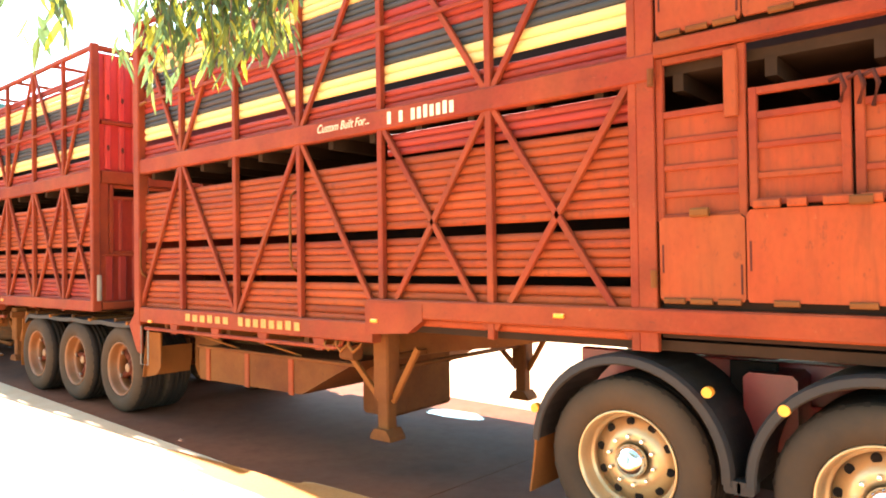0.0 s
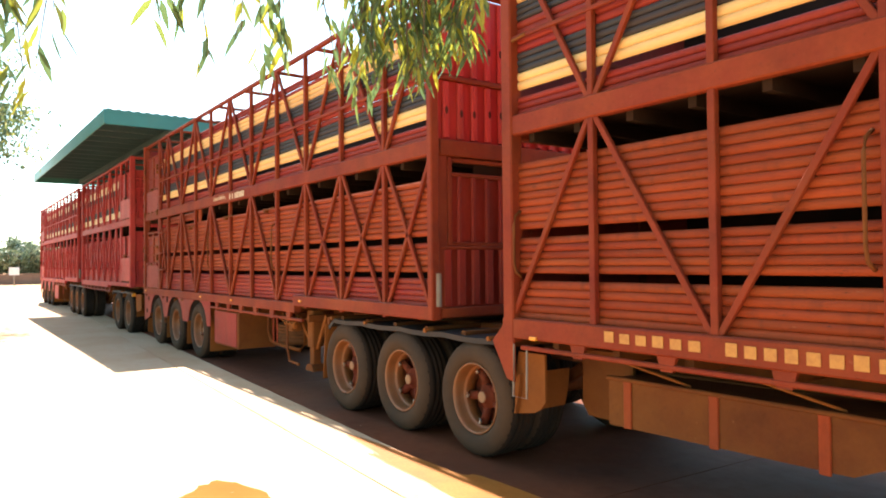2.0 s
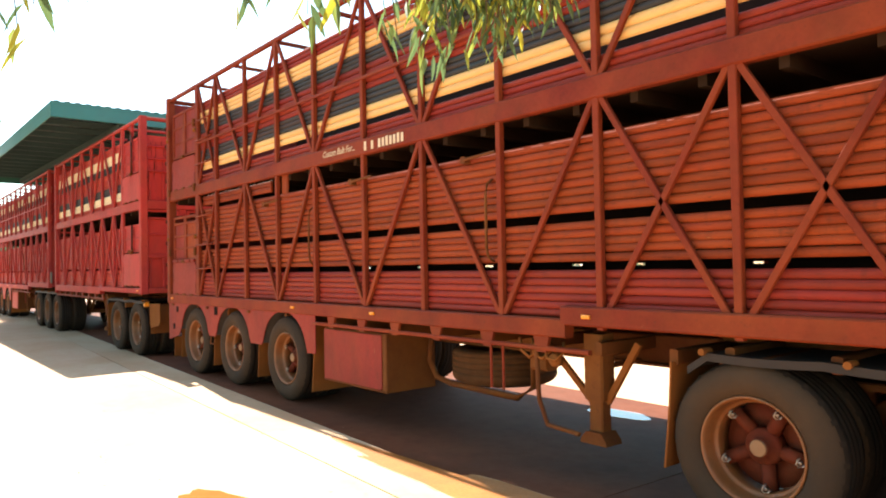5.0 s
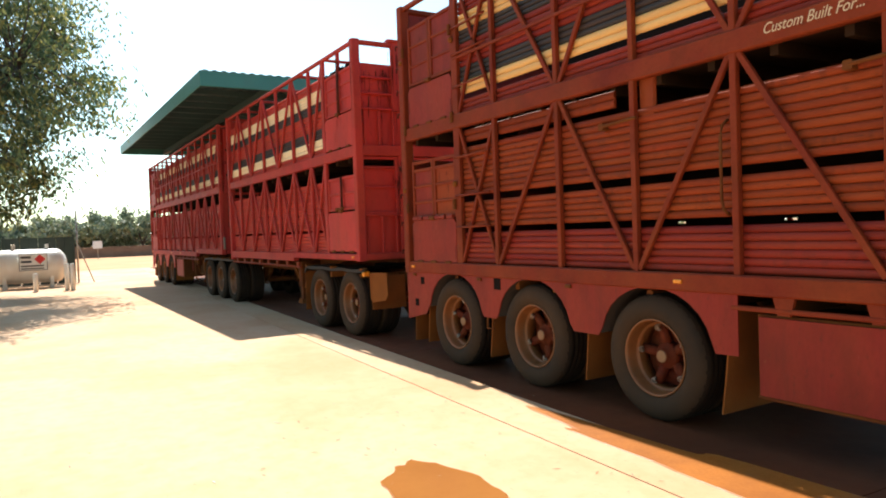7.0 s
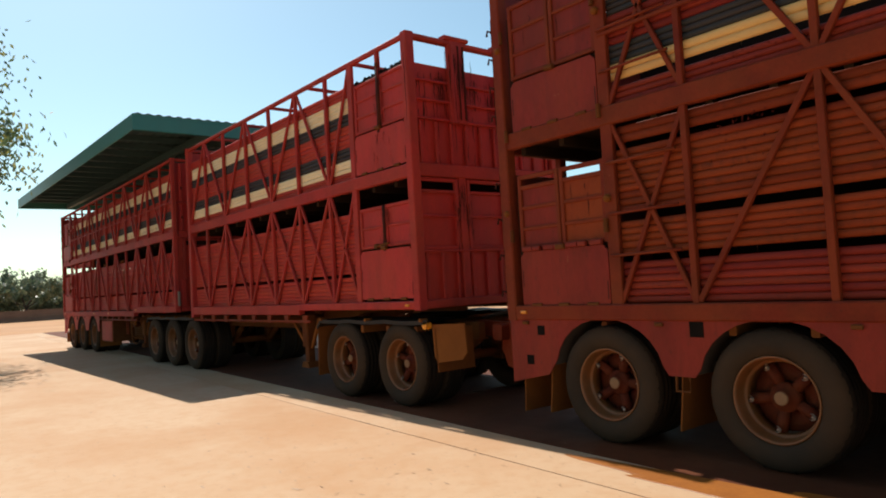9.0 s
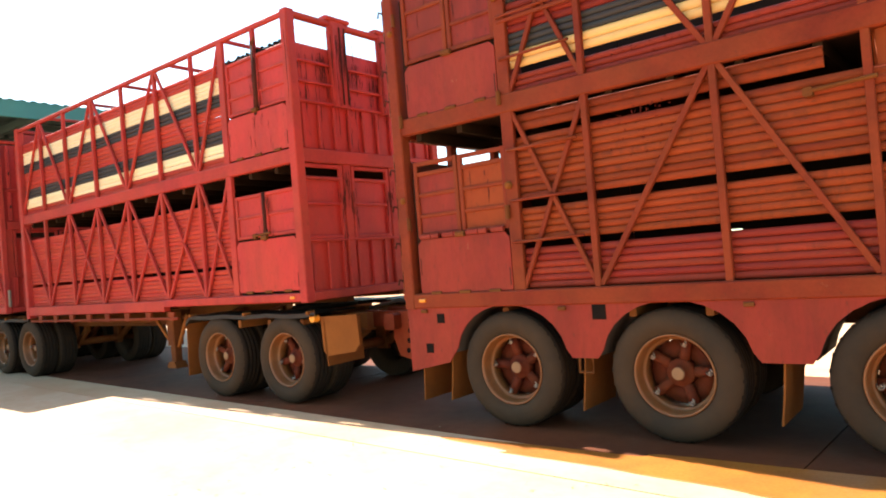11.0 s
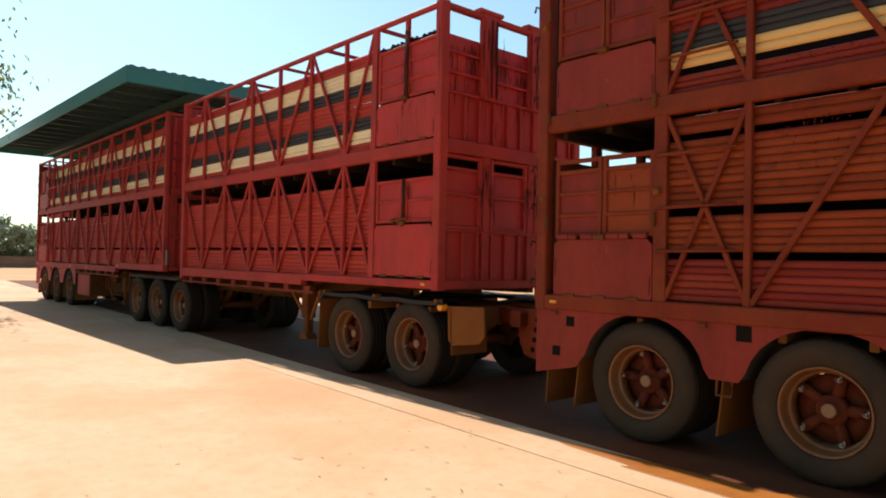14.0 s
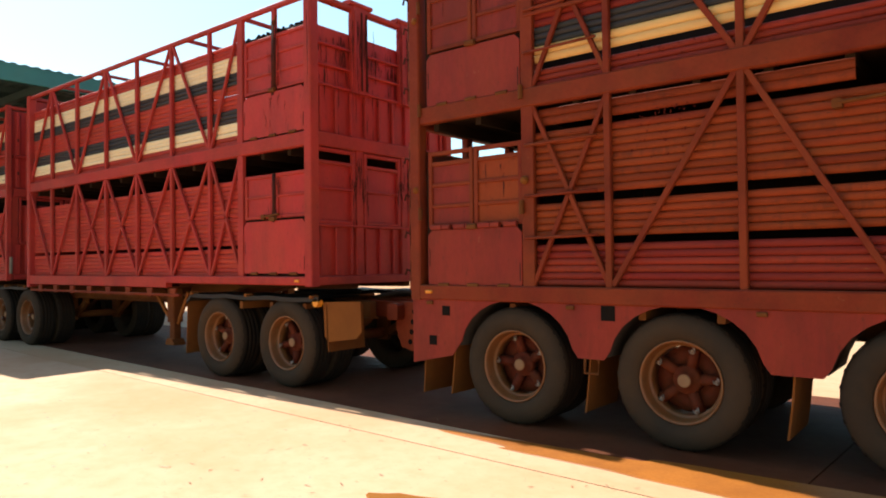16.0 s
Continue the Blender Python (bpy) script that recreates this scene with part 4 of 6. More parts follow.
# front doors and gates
gap_shade(v, -1.66, -0.10, M_PLATE_DUSTY, 4.02)
for zb, zt, top in ((1.50, 1.97, False), (3.02, 3.45, True)):
    flap_door(v, -1.645, -1.175, zb, zt, M_PLATE_DUSTY, clip=0.022)
    flap_door(v, -1.165, -0.10, zb, zt + 0.02, M_PLATE_DUSTY, -0.01, blocks=6, clip=0.022)
    gate(v, -1.665, -1.165, zt - 0.02, 2.89 if not top else 4.15, M_PLATE_DUSTY, M_FRAME, 3, 0.33 if not top else 0.1)
    for a, b in ((-1.155, -0.675), (-0.660, -0.14)):
        gate(v, a, b, zt + 0.04, 2.64 if not top else 4.15, M_PLATE_DUSTY, M_FRAME, 2, 0.15)
vpart("gate_lock_plate", made(box, -1.275, -1.20, -0.004, 0.035, 2.50, 2.86, 0.01), M_PLATE_DUSTY, v, "rusted lock plate on the small gate")
for k, x in enumerate((-0.72, -0.64, -0.58)):     # the latch hooks where the two gates meet
    vpart("gate_hook", made(tube, [(x, 0.02, 2.50 - 0.02 * k), (x + 0.03, -0.03, 2.56), (x + 0.01, -0.035, 2.62), (x - 0.04, -0.02, 2.60)], 0.012, 7), M_GREASE, v, "bent black gate hook", True)
for z in (1.62, 2.78):
    vpart("door_hinge", made(tube, [(-1.675, -0.02, z - 0.05), (-1.675, -0.02, z + 0.05)], 0.02, 8), M_CHASSIS, v)
for k in range(3):     # hoses and valves hung beside the leg
    xh = -4.62 + 0.15 * k
    vpart("air_hose", made(tube, [(xh, 0.05, 1.14), (xh + 0.04, 0.01, 1.05), (xh + 0.10, 0.0, 1.01), (xh + 0.16, 0.02, 1.06), (xh + 0.17, 0.05, 1.14)], 0.014, 7), M_FLAP, v, "dusty looped air hose", True)
vpart("valve_block", made(box, -4.50, -4.34, 0.10, 0.22, 0.92, 1.05, 0.02), M_CHASSIS, v, "dusty brake valve block")
# the slide gate pushed up under the middle rail
slats(v, -3.86, -1.79, 2.565, 2.735, M_SLAT_DEEP, (0.076,))

# ---------- first rear trailer ----------
B_POSTS = [-8.88, -9.8, -10.8, -11.8, -12.78, -13.8, -14.78, -15.8, -16.75, -17.7, -18.72]


def rear_trailer(name, dx, bands, frame_mat, plate_mat, label, lettered):
    """A long two-deck crate on a skirted tri-axle group. dx: how far behind the first one it runs."""
    xf, xr = -8.85 + dx, -20.78 + dx
    v = vehicle(name, (xf + xr) / 2, label, "trailer")
    px = [x + dx for x in B_POSTS]
    for z0, z1, m in bands:
        slats(v, xr + 1.36, xf - 0.04, z0 - (0.03 if z0 < 1.3 else 0), z1, m)
    posts(v, px[1:], 1.15, 4.46, frame_mat)
    posts(v, [xr + 1.32], 1.1, 4.45, frame_mat, 0.12)
    lattice(v, px, (1, 3, 5, 7, 9), frame_mat, 1.22, crossed=(0, 1, 2))
    # narrow last bay with its ladder
    for za, zb in ((1.22, 2.78), (2.92, 4.46)):
        for a, b in (((xr + 1.36, za), (px[10], zb)), ((xr + 1.36, zb), (px[10], za))):
            brace(v, a, b, frame_mat, 0.04)
    for z in (1.63, 1.99, 2.43, 3.23, 3.6, 3.9):
        vpart("ladder_rung", made(tube, [(xr + 1.30, -0.012, z), (xr + 1.98, -0.012, z + 0.01)], 0.013), frame_mat, v, "round-bar ladder rung", True)
    rail(v, "thin_rail", xr + 1.3, xf, 3.545, 3.58, frame_mat, -0.008, 0.02, 0.006)
    rail(v, "mid_rail", xr, xf, 2.765, 2.93, frame_mat, -0.01, 0.075)
    rail(v, "side_rail", xr, px[3] - 0.3, 1.075, 1.215, frame_mat, -0.02, 0.08)
    rail(v, "front_side_rail", px[3] - 0.34, xf, 1.17, 1.31, frame_mat, -0.022, 0.08)
    decks(v, xr, xf, 1.22)
    top_frame(v, xr, xf, 4.50, frame_mat, 1.33)
    blackout(v, xr + 1.30, xf)
    for z0, z1 in ((1.25, 2.46), (2.90, 4.19)):     # blackout sheets at the far doors, open above the lower gates
        vpart("inner_lining", made(box, xr + 0.08, xr + 1.37, WIDE - 0.125, WIDE - 0.110, z0, z1), M_INNER_SHADE, v, "dark sheet added for the shade inside the crate")
    end_wall(v, xf - 0.06, 1, plate_mat, frame_mat, "ribs")
    end_wall(v, xr + 0.05, -1, plate_mat, frame_mat, "ribs")
    chassis(v, xr + 0.1, xf - 1.4, 0.84, 1.06)
    vpart("skid_plate", made(box, xf - 2.4, xf - 0.4, 0.7, 1.8, 1.13, 1.17), M_DARK, v)
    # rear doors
    gap_shade(v, xr + 0.14, xr + 1.26, plate_mat, 4.10)
    flap_door(v, xr + 0.20, xr + 1.255, 1.22, 1.735, plate_mat, blocks=7)
    flap_door(v, xr + 0.20, xr + 1.255, 2.93, 3.42, plate_mat)
    for a, b in ((0.19, 0.72), (0.73, 1.255)):
        gate(v, xr + a, xr + b, 1.76, 2.49, plate_mat if a < 0.5 else M_PLATE_DUSTY, frame_mat, 2, 0.12)
        gate(v, xr + a, xr + b, 3.45, 4.20, plate_mat, frame_mat, 2, 0.0)
    for z in (1.9, 2.9, 3.9):
        vpart("door_hinge", made(tube, [(xr + 0.12, -0.02, z - 0.06), (xr + 0.12, -0.02, z + 0.06)], 0.022, 8), M_CHASSIS, v)
        vpart("door_hinge", made(tube, [(xr + 1.27, -0.02, z - 0.06), (xr + 1.27, -0.02, z + 0.06)], 0.022, 8), M_CHASSIS, v)
    # the edge of the rear doors, standing proud of the corner with its hooks
    for z0, z1 in ((1.16, 2.62), (2.98, 4.16)):
        ed = vpart("door_edge", made(box, xr - 0.075, xr - 0.03, 0.03, 0.10, z0, z1, 0.01), frame_mat, v, "proud edge of the rear door")
        for k in range(4):
            z = z0 + (z1 - z0) * (k + 0.5) / 4
            part("hook", made(tube, [(xr - 0.03, 0.02, z), (xr - 0.06, -0.02, z + 0.02), (xr - 0.085, -0.01, z - 0.03)], 0.012, 7), M_GREASE, ed)
            # near-black strip painted as the shadow beside the door edge
            part("edge_gap", made(box, xr - 0.032, xr - 0.024, 0.0, 0.09, z - 0.11, z + 0.10, 0.002), M_DARK, ed)
    for z in (2.13, 3.78):
        for x in (xr + 0.07, xr + 1.30):
            vpart("hinge_knob", made(lathe, [(0.0, -0.05), (0.022, -0.046), (0.034, -0.03), (0.036, -0.012), (0.0, -0.012)], 12, False, (x, 0.0, z)), M_FLAP, v, "rusty round hinge knob")
    for z, n_ in ((2.40, 6), (4.15, 6)):
        grease(v, "y", 0.0405 if z > 1.8 else -0.001, xr + 0.72, z - 0.02, n_, 0.5, 0.22, int(z * 100) + int(-dx))
    for z, n_, seed in ((2.62, 80, 3), (3.08, 24, 4)):
        grease(v, "y", 0.0545, -18.28 + dx, z, n_, 0.5 if z < 3 else 0.12, 0.16, seed, flake=True)
    # wheel skirt with three arches
    hubs = [-19.62 + dx, -18.15 + dx, -16.59 + dx]
    for y0 in (0.0, WIDE - 0.012):
        out = [(xr, 1.09), (xr, 0.46), (hubs[0] - 0.68, 0.56)]
        for i, h in enumerate(hubs):
            for k in range(13):
                a = math.pi * (0.93 - 0.86 * k / 12)
                out.append((h + 0.585 * math.cos(a), RADIUS + 0.06 + 0.52 * math.sin(a) ** 0.9))
            out.append((h + (0.62 if i < 2 else 0.60), 0.635))
            if i < 2:
                out.append((hubs[i + 1] - 0.62, 0.635))
        out += [(-15.80 + dx, 0.64), (-15.80 + dx, 1.09)]
        sk = vpart("wheel_skirt", made(plate, out, y0, y0 + 0.012), plate_mat, v, "red steel wheel skirt with arches")
        if y0 == 0.0:
            for x, z, s in ((xr + 0.41, 0.975, 0.045), (xr + 0.25, 0.69, 0.045), (xr + 2.05, 1.01, 0.06)):
                # the hole is a near-black block in place of the shade behind
                part("light_hole", made(box, x - s, x + s, -0.004, 0.016, z - s, z + s), M_DARK, sk, "square hole in the skirt")
            for x in (xr + 0.22, xr + 1.72, xr + 3.2):
                part("reflector", made(box, x - 0.035, x + 0.035, -0.022, 0.0, 1.03, 1.062, 0.006), M_CHASSIS, sk)
    for h in hubs:      # black arch sheets added behind the skirt, closing off the bright gaps
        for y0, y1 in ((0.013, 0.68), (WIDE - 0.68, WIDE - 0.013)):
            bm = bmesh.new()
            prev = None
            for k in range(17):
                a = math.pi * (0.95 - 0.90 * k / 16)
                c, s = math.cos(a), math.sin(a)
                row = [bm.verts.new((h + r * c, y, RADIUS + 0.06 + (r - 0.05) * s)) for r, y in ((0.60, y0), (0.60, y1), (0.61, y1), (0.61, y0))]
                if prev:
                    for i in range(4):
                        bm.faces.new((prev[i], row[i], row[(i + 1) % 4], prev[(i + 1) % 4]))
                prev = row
            vpart("wheel_well", bm, M_BLACK, v, "black arch sheet added to keep the wheel gap dark", True)
    for x in (-20.31, -18.92, -17.40):
        mudflap(v, x + dx, 0.19, 0.70, 0.05, 0.64, 0.05)
    mudflap(v, xr + 0.10, 0.17, 0.50, 0.05, 0.64, 0.02)
    mudflap(v, -15.91 + dx, 0.18, 0.95, 0.05, 0.64, 0.08)
    for h, f in zip(hubs, (5, 33, 64)):
        axle(v, h, first=f)
    for h in hubs[:1]:
        vpart("step_loop", made(tube, [(h + 0.68, 0.01, 0.64), (h + 0.68, 0.0, 0.52), (h + 0.80, 0.0, 0.52), (h + 0.80, 0.01, 0.64)], 0.012), M_CHASSIS, v)
    # below the side rail
    scuff_rail(v, -15.85 + dx, -11.9 + dx, [x + dx for x in (-15.45, -14.84, -14.25, -13.62, -12.95, -12.35)])
    tb = vpart("tool_box", made(box, -15.68 + dx, -14.46 + dx, 0.06, 0.66, 0.36, 0.945), M_CHASSIS, v, "red steel underbody tool box")
    part("tool_box_door", made(plate, [(-15.66 + dx, 0.385), (-14.56 + dx, 0.385), (-14.53 + dx, 0.41), (-14.53 + dx, 0.93), (-15.66 + dx, 0.93)], 0.035, 0.058), plate_mat, tb, "flat red tool box door")
    part("tool_box_frame", made(box, -14.54 + dx, -14.46 + dx, 0.045, 0.065, 0.36, 0.945, 0.01), M_CHASSIS, tb)
    part("tool_box_frame", made(box, -15.68 + dx, -14.46 + dx, 0.045, 0.07, 0.355, 0.385, 0.01), M_CHASSIS, tb)
    sp = vpart("spare_tyre", SPARE, None, v, "dusty spare tyre lying flat in its carrier")
    sp.matrix_local = pose(-13.72 + dx - v.location.x, 0.95 - v.location.y, 0.50, 90, 0, 0)
    vpart("spare_carrier", made(tube, [(-14.30 + dx, 0.5, 0.90), (-14.34 + dx, 0.5, 0.66), (-14.22 + dx, 0.5, 0.50), (-14.0 + dx, 0.5, 0.46), (-13.1 + dx, 0.5, 0.44), (-12.9 + dx, 0.5, 0.56), (-12.9 + dx, 0.5, 0.90)], 0.03), M_CHASSIS, v, smooth=True)
    landing_legs(v, -12.0 + dx, 0.33, 1.10)
    for k in range(3):     # hoses and valves hung beside the leg
        xh = -12.62 + dx + 0.13 * k
        vpart("air_hose", made(tube, [(xh, 0.05, 1.04), (xh + 0.05, 0.02, 0.95 - 0.02 * k), (xh + 0.13, 0.02, 0.90), (xh + 0.19, 0.05, 0.96), (xh + 0.16, 0.08, 1.03)], 0.014, 7), M_FLAP, v, "dusty looped air hose", True)
    vpart("valve_block", made(box, -12.52 + dx, -12.36 + dx, 0.06, 0.20, 0.80, 0.93, 0.02), M_CHASSIS, v, "dusty brake valve block")
    vpart("coupling_head", made(lathe, [(0.0, -0.03), (0.04, -0.028), (0.055, -0.01), (0.055, 0.03), (0.0, 0.03)], 12, False, (-12.26 + dx, 0.05, 0.90)), M_FLAP, v, "round hose coupling", True)
    vpart("leg_guard_loop", made(tube, [(-12.42 + dx, 0.02, 1.02), (-12.38 + dx, 0.0, 0.60), (-12.30 + dx, 0.0, 0.42), (-12.0 + dx, 0.0, 0.40)], 0.018), M_CHASSIS, v, "bent round-bar guard")
    vpart("step_loop", made(tube, [(-12.92 + dx, 0.02, 0.97), (-12.92 + dx, 0.02, 0.62), (-12.78 + dx, 0.02, 0.62), (-12.78 + dx, 0.02, 0.97)], 0.012), M_FRAME, v)
    for x in (xr + 0.22, -16.3 + dx, -14.6 + dx, -11.9 + dx):
        side_lamp(v, x, 1.15 if x < -11.95 + dx else 1.24)
    for x in (-12.9 + dx, -15.88 + dx):
        side_handle(v, x, 1.66, 2.30)
    for x in (-13.0 + dx, -14.8 + dx, -16.9 + dx):
        latch_bar(v, x, 2.52 if x > -16 + dx else 2.45)
    # slide gates drawn out of the last bays
    slats(v, xr + 1.40, -17.0 + dx, 2.595, 2.74, M_SLAT if lettered else M_SLAT_RED, (0.078,))
    vpart("slide_gate_post", made(box, -16.72 + dx, -16.55 + dx, 0.06, 0.09, 2.46, 2.78, 0.02), M_PLATE_DUSTY, v, "rusted slide-gate post")
    vpart("corner_pipe", made(tube, [(xf + 0.0, 0.05, 1.30), (xf + 0.0, 0.05, 1.62)], 0.03, 10), M_PIPE, v, "grey pipe holder at the corner")
    if lettered:
        lettering(v, "Custom Built For...", -15.55 + dx, -14.9 + dx, 2.83, 0.10, M_LETTER, label="cream script lettering")
        bars(v, -14.72 + dx, -14.02 + dx, 2.80, 2.885, 11, M_LETTER, gaps=(1, 3), label="cream painted lettering")
    return v


first_rear = rear_trailer("semi_trailer", 0.0, bands_old(), M_FRAME, M_PLATE_DIM, "long dusty red two-deck cattle trailer with skirted wheels and cream stripes", True)

# ---------- dolly ----------
dolly = vehicle("converter_dolly", -23.4, "two-axle converter dolly with dusty red drawbar and mudflaps", "trailer")
v = dolly
for x, f in ((-24.1, 20), (-22.76, 60)):
    axle(v, x, first=f)
chassis(v, -24.7, -22.1, 0.78, 0.98)
wheel_guard(v, -24.85, -22.2, 1.04, (-24.7, -23.5, -22.3))
mudflap(v, -24.86, 0.24, 0.95, 0.04, 0.64, 0.03)
vpart("front_mudflap", made(plate, [(-22.20, 1.00), (-21.62, 1.02), (-21.60, 0.70), (-21.68, 0.62), (-22.12, 0.56), (-22.18, 0.62)], 0.10, 0.12), M_FLAP, v, "mud-orange front flap")
mudflap(v, -22.15, 0.45, 0.95, 0.10, 0.66, -0.02)
vpart("flap_lamp", made(tube, [(-22.25, 0.02, 0.99), (-22.25, 0.10, 0.99)], 0.045, 12), M_AMBER, v, "orange round lamp")
for y in (1.0, 1.42):
    vpart("drawbar", made(plate, [(-22.4, 0.80), (-21.1, 0.72), (-20.6, 0.66), (-20.6, 0.80), (-21.2, 0.92), (-22.4, 0.98)], y, y + 0.10), M_FRAME, v, "red steel drawbar")
dp = vpart("drawbar_bracket", made(plate, [(-21.55, 1.0), (-21.15, 1.0), (-21.2, 0.62), (-21.34, 0.46), (-21.5, 0.50), (-21.58, 0.7)], 0.62, 0.72), M_FRAME, v, "red bracket plate with round holes")
for k in range(4):
    part("hole", made(lathe, [(0.0, -0.004), (0.03, -0.004), (0.03, 0.0), (0.0, 0.0)], 12, False, (-21.37 + 0.02 * k, 0.62, 0.56 + 0.11 * k)), M_DARK, dp)
vpart("cross_beam", made(box, -21.6, -21.45, 0.5, 2.0, 0.80, 0.98, 0.02), M_FRAME, v)
tt = vpart("turntable", made(lathe, [(0.0, 0.0), (0.42, 0.0), (0.45, 0.02), (0.45, 0.05), (0.0, 0.05)], 24), M_DARK, v, "greasy black turntable")
tt.matrix_local = pose(0, 0, 1.02, 90, 0, 0)
vpart("air_hose", made(tube, [(-22.2, 0.9, 1.02), (-21.7, 0.85, 1.10), (-21.2, 0.9, 1.08), (-20.8, 1.0, 1.0)], 0.02), M_BLACK, v, "black rubber air hose", True)

# ---------- second lead trailer ----------
C_POSTS = [-29.97, -29.05, -28.1, -27.1, -26.15, -25.2, -24.28]
second_lead = lead_trailer("semi_trailer", -22.25, -30.0, bands_new(), M_FRAME_NEW, M_PLATE, C_POSTS, -23.60, -25.7,
                           "bright red two-deck cattle trailer with close lattice bracing, on the dolly")
v = second_lead
for y in (0.72, 1.66):
    vpart("gooseneck", made(plate, [(-26.2, 0.86), (-25.3, 0.95), (-24.6, 1.10), (-22.4, 1.12), (-22.4, 1.22), (-26.2, 1.22)], y, y + 0.12), M_CHASSIS, v)
rail(v, "side_rail", -30.0, -25.3, 1.12, 1.275, M_FRAME_NEW, -0.02, 0.08)
rail(v, "front_side_rail", -25.3, -22.25, 1.185, 1.285, M_FRAME_NEW, -0.022, 0.08)
alln = C_POSTS + [-23.60]
for k, (a, b) in enumerate(zip(alln, alln[1:])):      # single braces in the two rear bays, crosses in the rest
    if k != 1:
        brace(v, (a + 0.02, 2.78), (b - 0.02, 1.28), M_FRAME_NEW, 0.04)
    if k != 0:
        brace(v, (b - 0.02, 2.78), (a + 0.02, 1.28), M_FRAME_NEW, 0.04)
for i, x in enumerate(alln):
    if i % 2 == 1:
        for j in (i - 1, i + 1):
            if j < len(alln):
                s = 0.03 if alln[j] > x else -0.03
                brace(v, (x + s, 4.46), (alln[j] - s, 2.93), M_FRAME_NEW, 0.04)
posts(v, [-22.94], 4.1, 4.46, M_FRAME_NEW, 0.06)
for x in (-22.94,):
    vpart("gate_post", made(tube, [(x, 0.02, 3.45), (x, 0.02, 4.30)], 0.034), M_GREASE, v, "greasy gate slide post", True)
    vpart("gate_pin", made(tube, [(x, 0.0, 4.25), (x + 0.14, -0.06, 4.30)], 0.012), M_CHASSIS, v)
gap_shade(v, -23.54, -22.36, M_PLATE, 4.10)
flap_door(v, -23.52, -22.38, 1.32, 1.94, M_PLATE)
flap_door(v, -23.52, -22.38, 2.95, 3.46, M_PLATE)
for a, b in ((-23.53, -22.96), (-22.94, -22.37)):
    gate(v, a, b, 1.97, 2.50, M_PLATE, M_FRAME_NEW, 1)
    gate(v, a, b, 3.49, 4.15, M_PLATE, M_FRAME_NEW, 2)
latch_bar(v, -23.0, 2.0, 0.3)
bm = bmesh.new()
rag = random.Random(44)
for k in range(46):     # ragged ends of a rubber strip along the top of the side panel
    x = -23.52 + 1.12 * k / 45
    h = rag.uniform(0.015, 0.055)
    box(bm, x - 0.010, x + 0.014, 0.036, 0.060, 4.135, 4.16 + h)
vpart("rubber_strip", bm, M_DARK, v, "ragged black rubber strip along the panel top")
# greasy slide gear on the front and side gates
for yc in (0.76, 1.60):
    sg = vpart("slide_housing", made(box, -22.33, -22.245, yc - 0.13, yc + 0.13, 3.46, 4.50, 0.02), M_FRAME_NEW, v, "tall greasy slide housing over the front gate")
    part("housing_cap", made(box, -22.36, -22.22, yc - 0.19, yc + 0.19, 4.50, 4.55, 0.015), M_FRAME_NEW, sg)
    for y in (-0.09, 0.02, 0.10):
        part("housing_rib", made(box, -22.246, -22.233, yc + y - 0.012, yc + y + 0.012, 3.50, 4.44, 0.004), M_GREASE if y > 0 else M_FRAME_NEW, sg)
    grease(v, "x", -22.2435, yc, 4.42, 40, 1.0, 0.09, 5 + int(yc * 10))
    for c_, n_ in ((yc - 0.24, 26), (yc + 0.24, 22)):
        grease(v, "x", -22.3095, c_, 4.10, n_, 0.75, 0.07, int(c_ * 90))
    for c_, z_, n_ in ((yc, 2.72, 18), (yc - 0.1, 2.5, 14), (yc + 0.1, 2.5, 12)):
        grease(v, "x", -22.278, c_, z_, n_, 0.5, 0.04, int(c_ * 70 + z_ * 9))
grease(v, "x", -22.3095, 0.16, 4.10, 14, 0.75, 0.07, 14)
grease(v, "x", -22.261, 0.03, 4.4, 22, 1.6, 0.04, 19)
grease(v, "y", 0.0185, -22.95, 4.1, 34, 0.75, 0.06, 23)
grease(v, "y", -0.001, -22.95, 3.44, 16, 0.35, 0.14, 24)
grease(v, "y", 0.0185, -22.95, 2.48, 20, 0.5, 0.07, 25)
vpart("gate_slide", made(box, -22.985, -22.915, -0.004, 0.03, 3.42, 3.60, 0.012), M_GREASE, v, "greasy slide block")
vpart("gate_slide", made(box, -22.985, -22.915, -0.004, 0.03, 1.92, 2.06, 0.012), M_GREASE, v, "greasy slide block")
vpart("gate_post", made(tube, [(-22.95, 0.015, 1.98), (-22.95, 0.015, 2.50)], 0.024), M_GREASE, v, "greasy gate slide post", True)
scuff_rail(v, -29.9, -25.0, [-29.5 + 0.62 * k for k in range(8)], 1.02, 1.11)
landing_legs(v, -25.5, 0.33, 1.1)
side_lamp(v, -22.5, 1.235)
wheel_guard(v, -33.3, -30.1, 1.05, (-33.1, -32.1, -31.1, -30.2))
for x, f in ((-32.72, 15), (-31.42, 50), (-30.12, 77)):
    axle(v, x, first=f)

# ---------- second rear trailer ----------
second_rear = rear_trailer("semi_trailer", -22.1, bands_new(), M_FRAME_NEW, M_PLATE, "long red two-deck cattle trailer with cream stripes, coupled last", False)

# ---------- prime mover ----------
truck = vehicle("prime_mover", 1.15, "red prime mover with black wheel guards and chrome-capped wheels", "truck")
v = truck
for x, f in ((-1.90, 12), (-0.57, 40)):
    axle(v, x, True, f)
for y in (0.82, 1.60):
    vpart("chassis_rail", made(box, -2.6, 4.5, y, y + 0.09, 0.82, 1.08, 0.01), M_CABRED, v, "red chassis rail")
vpart("cross_tube", made(box, -1.35, -1.05, 0.5, 2.0, 0.60, 1.05, 0.03), M_CABRED, v, "red suspension crosspiece")
